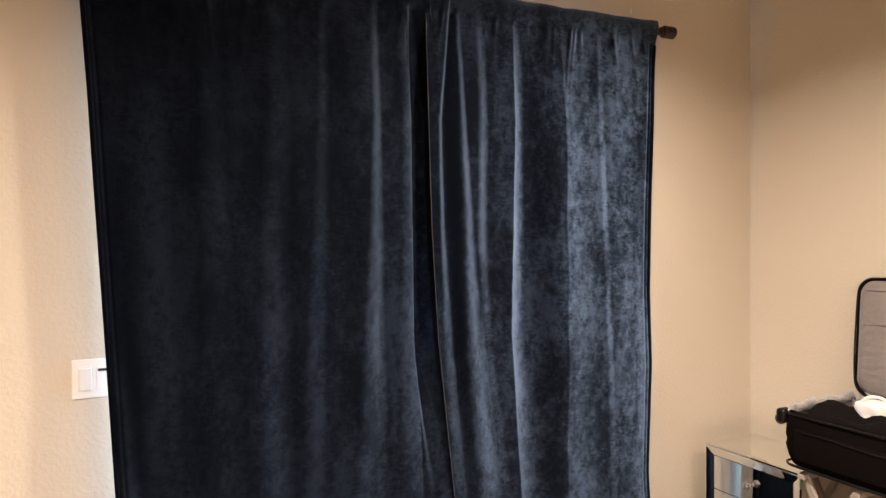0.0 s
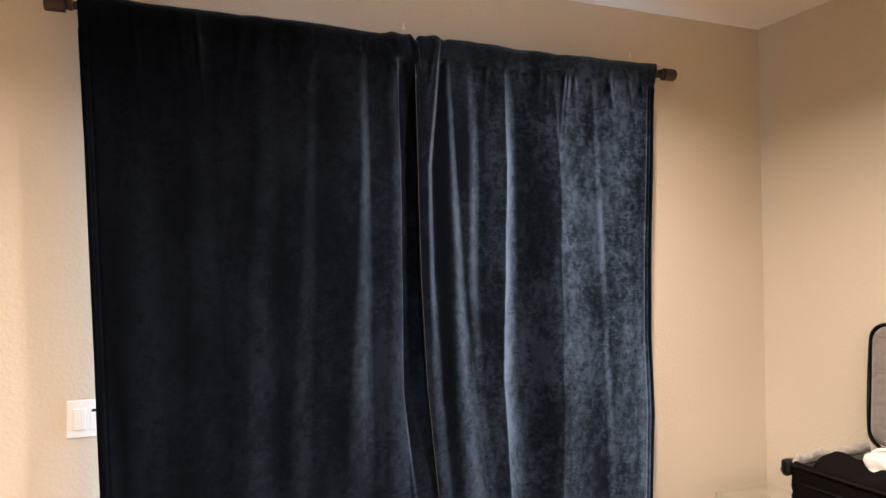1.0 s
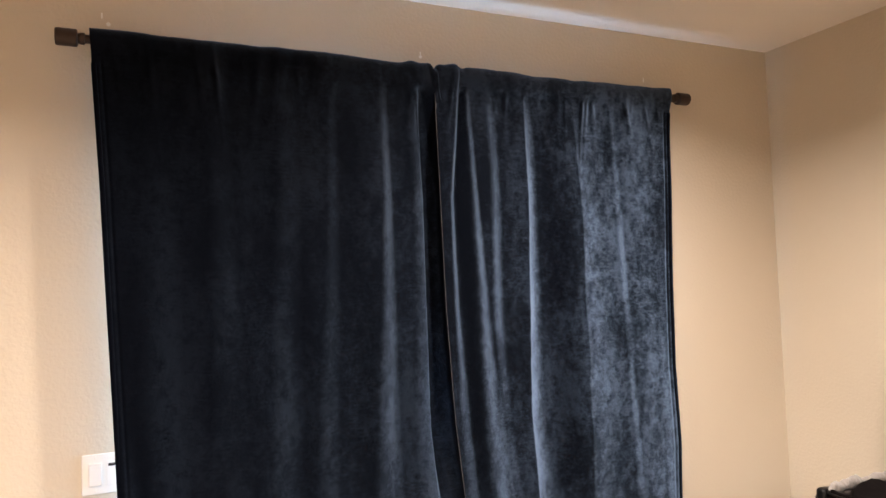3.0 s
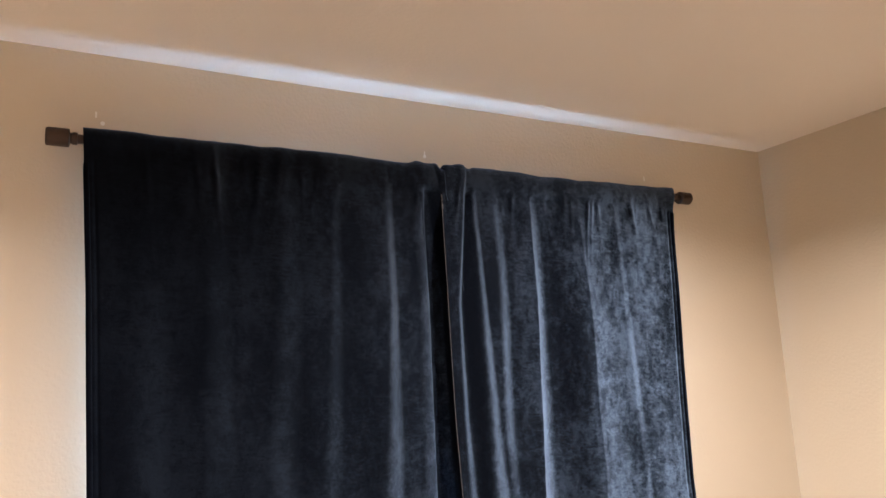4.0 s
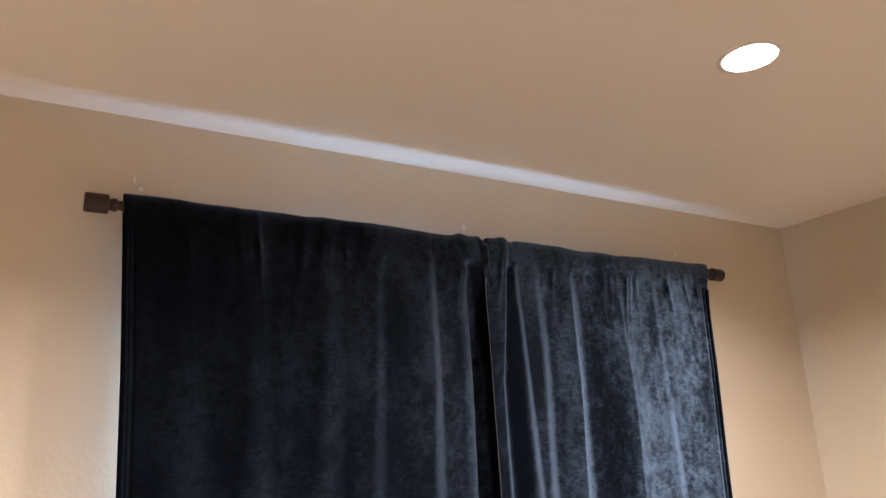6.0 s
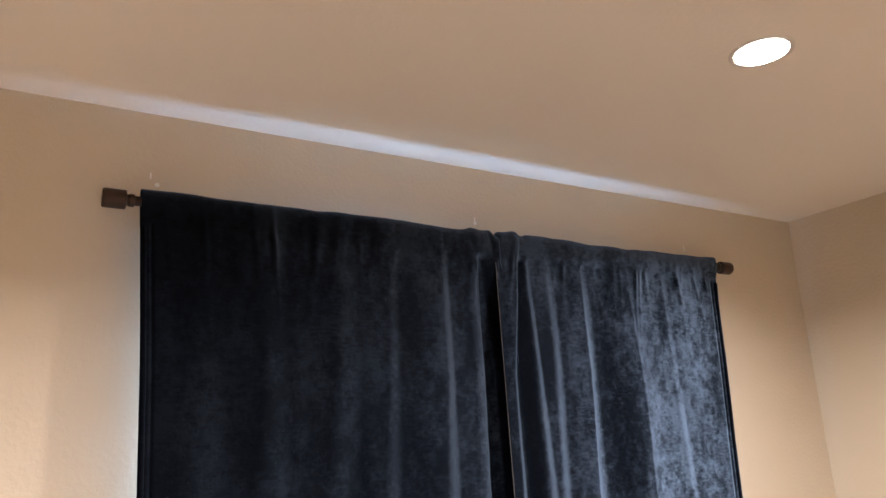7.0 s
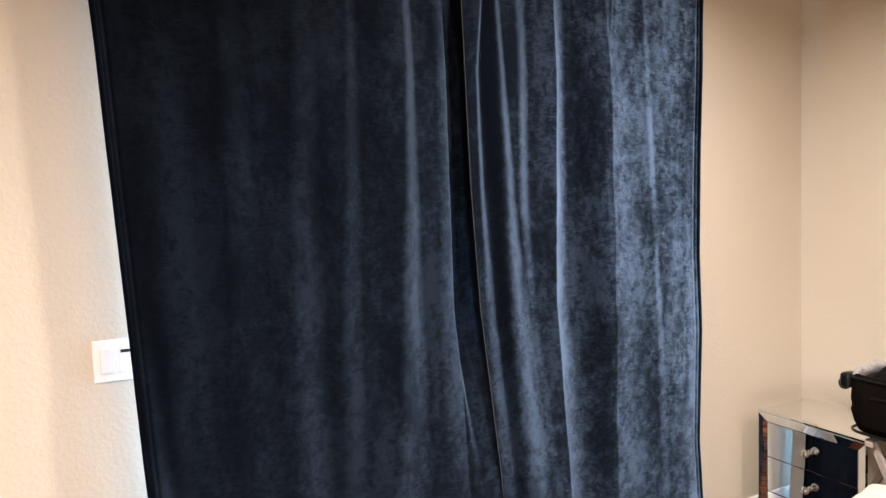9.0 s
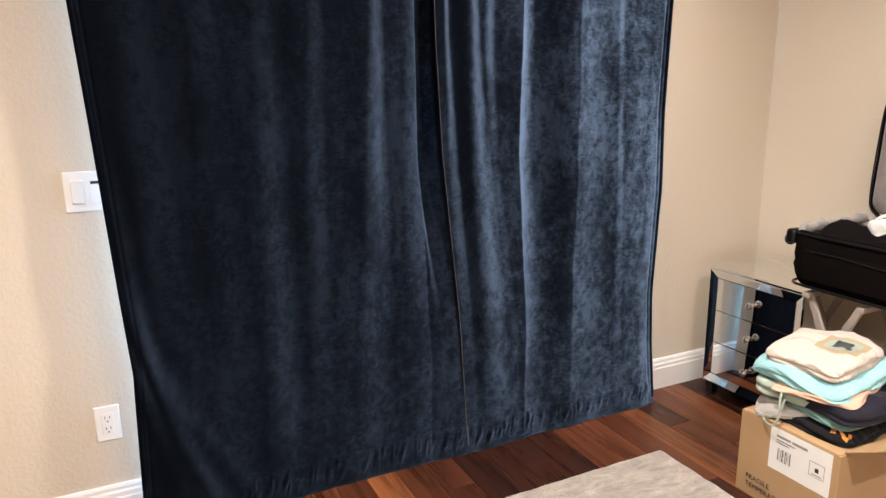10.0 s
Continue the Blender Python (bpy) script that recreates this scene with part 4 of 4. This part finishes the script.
garment("aqua_shirt", (SX - 0.004, -0.848, BH + 0.138), 5, (0.31, 0.31, 0.044), 10, AQUA, "folded aqua shirt in stack of clothes", "shirt", (0, -6), layers=2, droop=0.016, square=8)
cream = garment("cream_shirt", (SX + 0.004, -0.842, BH + 0.178), 4, (0.28, 0.25, 0.048), 12, CREAM, "folded cream t-shirt with dark print on stack", "shirt", (0, -5), layers=2, slack=0.009, square=6)
patch_on("print_border", cream, 0.02, -0.045, 0.105, 0.125, 4, TAN, 0.0012, "tan printed rectangle")
patch_on("print_motif", cream, 0.02, -0.045, 0.072, 0.088, 4, SAGE, 0.0020, "muted green printed panel")
for dx, dy, w, d, a in ((0.022, -0.044, 0.042, 0.050, 4), (0.004, -0.072, 0.018, 0.016, 20)):
    patch_on("print_motif", cream, dx, dy, w, d, a, BLACK_PRINT, 0.0030, "dark printed motif", 10)
for k, (dx, dy, w, d, a) in enumerate(((-0.125, -0.100, 0.018, 0.014, 20), (-0.118, -0.122, 0.026, 0.010, 50), (-0.128, -0.138, 0.012, 0.016, 5), (-0.108, -0.108, 0.010, 0.012, 70), (-0.112, -0.142, 0.016, 0.008, 30))):
    patch_on("orange_print", tee, dx, dy, w, d, a, ORANGE, 0.0015, "orange printed shape", 4)
cord = bpy.data.objects["sage_hoodie"].matrix_world.inverted()
tube("drawstring", [tuple(cord @ Vector(p)) for p in ((-0.845, -0.835, BH + 0.112), (-0.872, -0.850, BH + 0.085), (-0.880, -0.856, BH + 0.040), (-0.880, -0.846, BH + 0.004), (-0.876, -0.820, BH - 0.006), (-0.872, -0.800, BH + 0.006), (-0.874, -0.845, BH + 0.030), (-0.866, -0.862, BH + 0.090))], 0.0032, SAGE, bpy.data.objects["sage_hoodie"], "sage green drawstring")

# ---- things in the suitcase ----
garment("black_garment", (-0.27, -0.82, CZ0 + 0.05), 0, (0.34, 0.50, 0.165), 31, BLACK_COTTON, "black clothes heaped in suitcase", "clothes", slack=0.014, layers=3)
pouch = garment("white_pouch", (-0.250, -0.735, CZ0 + 0.178), 25, (0.12, 0.13, 0.07), 33, WHITE_CLOTH, "white cloth pouch with strap lying in suitcase", "pouch", square=2.4, slack=0.006)
tube("strap", [(0.0, 0.05, 0.02), (0.0, 0.045, 0.07), (-0.01, 0.01, 0.095), (-0.01, -0.03, 0.085), (0.0, -0.05, 0.05)], 0.006, WHITE_CLOTH, pouch, "white loop strap")

# ---- rug ----
RX0, RX1, RY0, RY1 = -3.90, -0.934, -3.40, -0.436
gx = np.concatenate([np.linspace(RX0, -1.9, 60)[:-1], np.linspace(-1.9, RX1, 160)])
gy = np.concatenate([np.linspace(RY0, -1.0, 50)[:-1], np.linspace(-1.0, RY1, 100)])
GX, GY = np.meshgrid(gx, gy)
rr = np.random.RandomState(4)
edge = np.minimum(np.minimum(GX - RX0, RX1 - GX), np.minimum(GY - RY0, RY1 - GY))
GZ = 0.010 + 0.012 * smooth01(edge / 0.02)
for k in range(12):
    fx, fy, ph = rr.uniform(-60, 60), rr.uniform(-60, 60), rr.uniform(0, 6.28)
    GZ = GZ + 0.0003 * np.sin(fx * GX + fy * GY + ph)
GZ = GZ + 0.0022 * rr.rand(*GX.shape)
out = (edge < 1e-6)
GZ = np.where(out, 0.0025, GZ)
JX = np.where(out, 0.0015 * rr.randn(*GX.shape), 0.0)
rug = part("rug", grid_mesh("rug", np.stack([GX + JX, GY + JX[::-1], GZ], -1)), RUG, None, smooth=True)
tagged(rug, "plush beige-grey shag area rug on wooden floor", "rug")

# ---- wooden floor, plank by plank ----
floor = tagged(part("floor", box((ROOM_W, ROOM_S, -0.10), (0, 0.0, -0.0125)), SUBFLOOR), "glossy dark reddish hardwood plank floor", "floor", kind="structure")
PW, GAP = 0.108, 0.0012
rng = random.Random(8)
lengths = (0.35, 0.5, 0.65, 0.8, 1.0)
plank_mesh = {}


def plank(w, ln):
    key = (round(w, 3), ln)
    if key not in plank_mesh:
        bm = bmesh.new()
        box_into(bm, (0, -ln + GAP, -0.012), (w - GAP, 0, 0.0))
        tops = [e for e in bm.edges if all(v.co.z > -0.001 for v in e.verts)]
        bmesh.ops.bevel(bm, geom=tops, offset=0.0009, segments=1, affect="EDGES")
        me = bpy.data.meshes.new("plank")
        bm.to_mesh(me)
        bm.free()
        me.materials.append(PLANK)
        plank_mesh[key] = me
    return plank_mesh[key]


x = -0.005
while x > ROOM_W + 0.01:
    w = min(PW, x - ROOM_W)
    y = -rng.choice((0.0, 0.0, 0.15, 0.3, 0.45, 0.6)) if x < -0.6 else 0.0
    if y < -0.01:
        first = new("plank", plank(w, -round(y, 3)))
        first.parent = floor
        first.location = (x - w, -0.001, 0)
    while y > ROOM_S + 0.02:
        ln = rng.choice(lengths)
        ln = min(ln, round(y - ROOM_S, 3))
        ob = new("plank", plank(w, ln))
        ob.parent = floor
        ob.location = (x - w, y - 0.001, 0)
        y -= ln
    x -= w
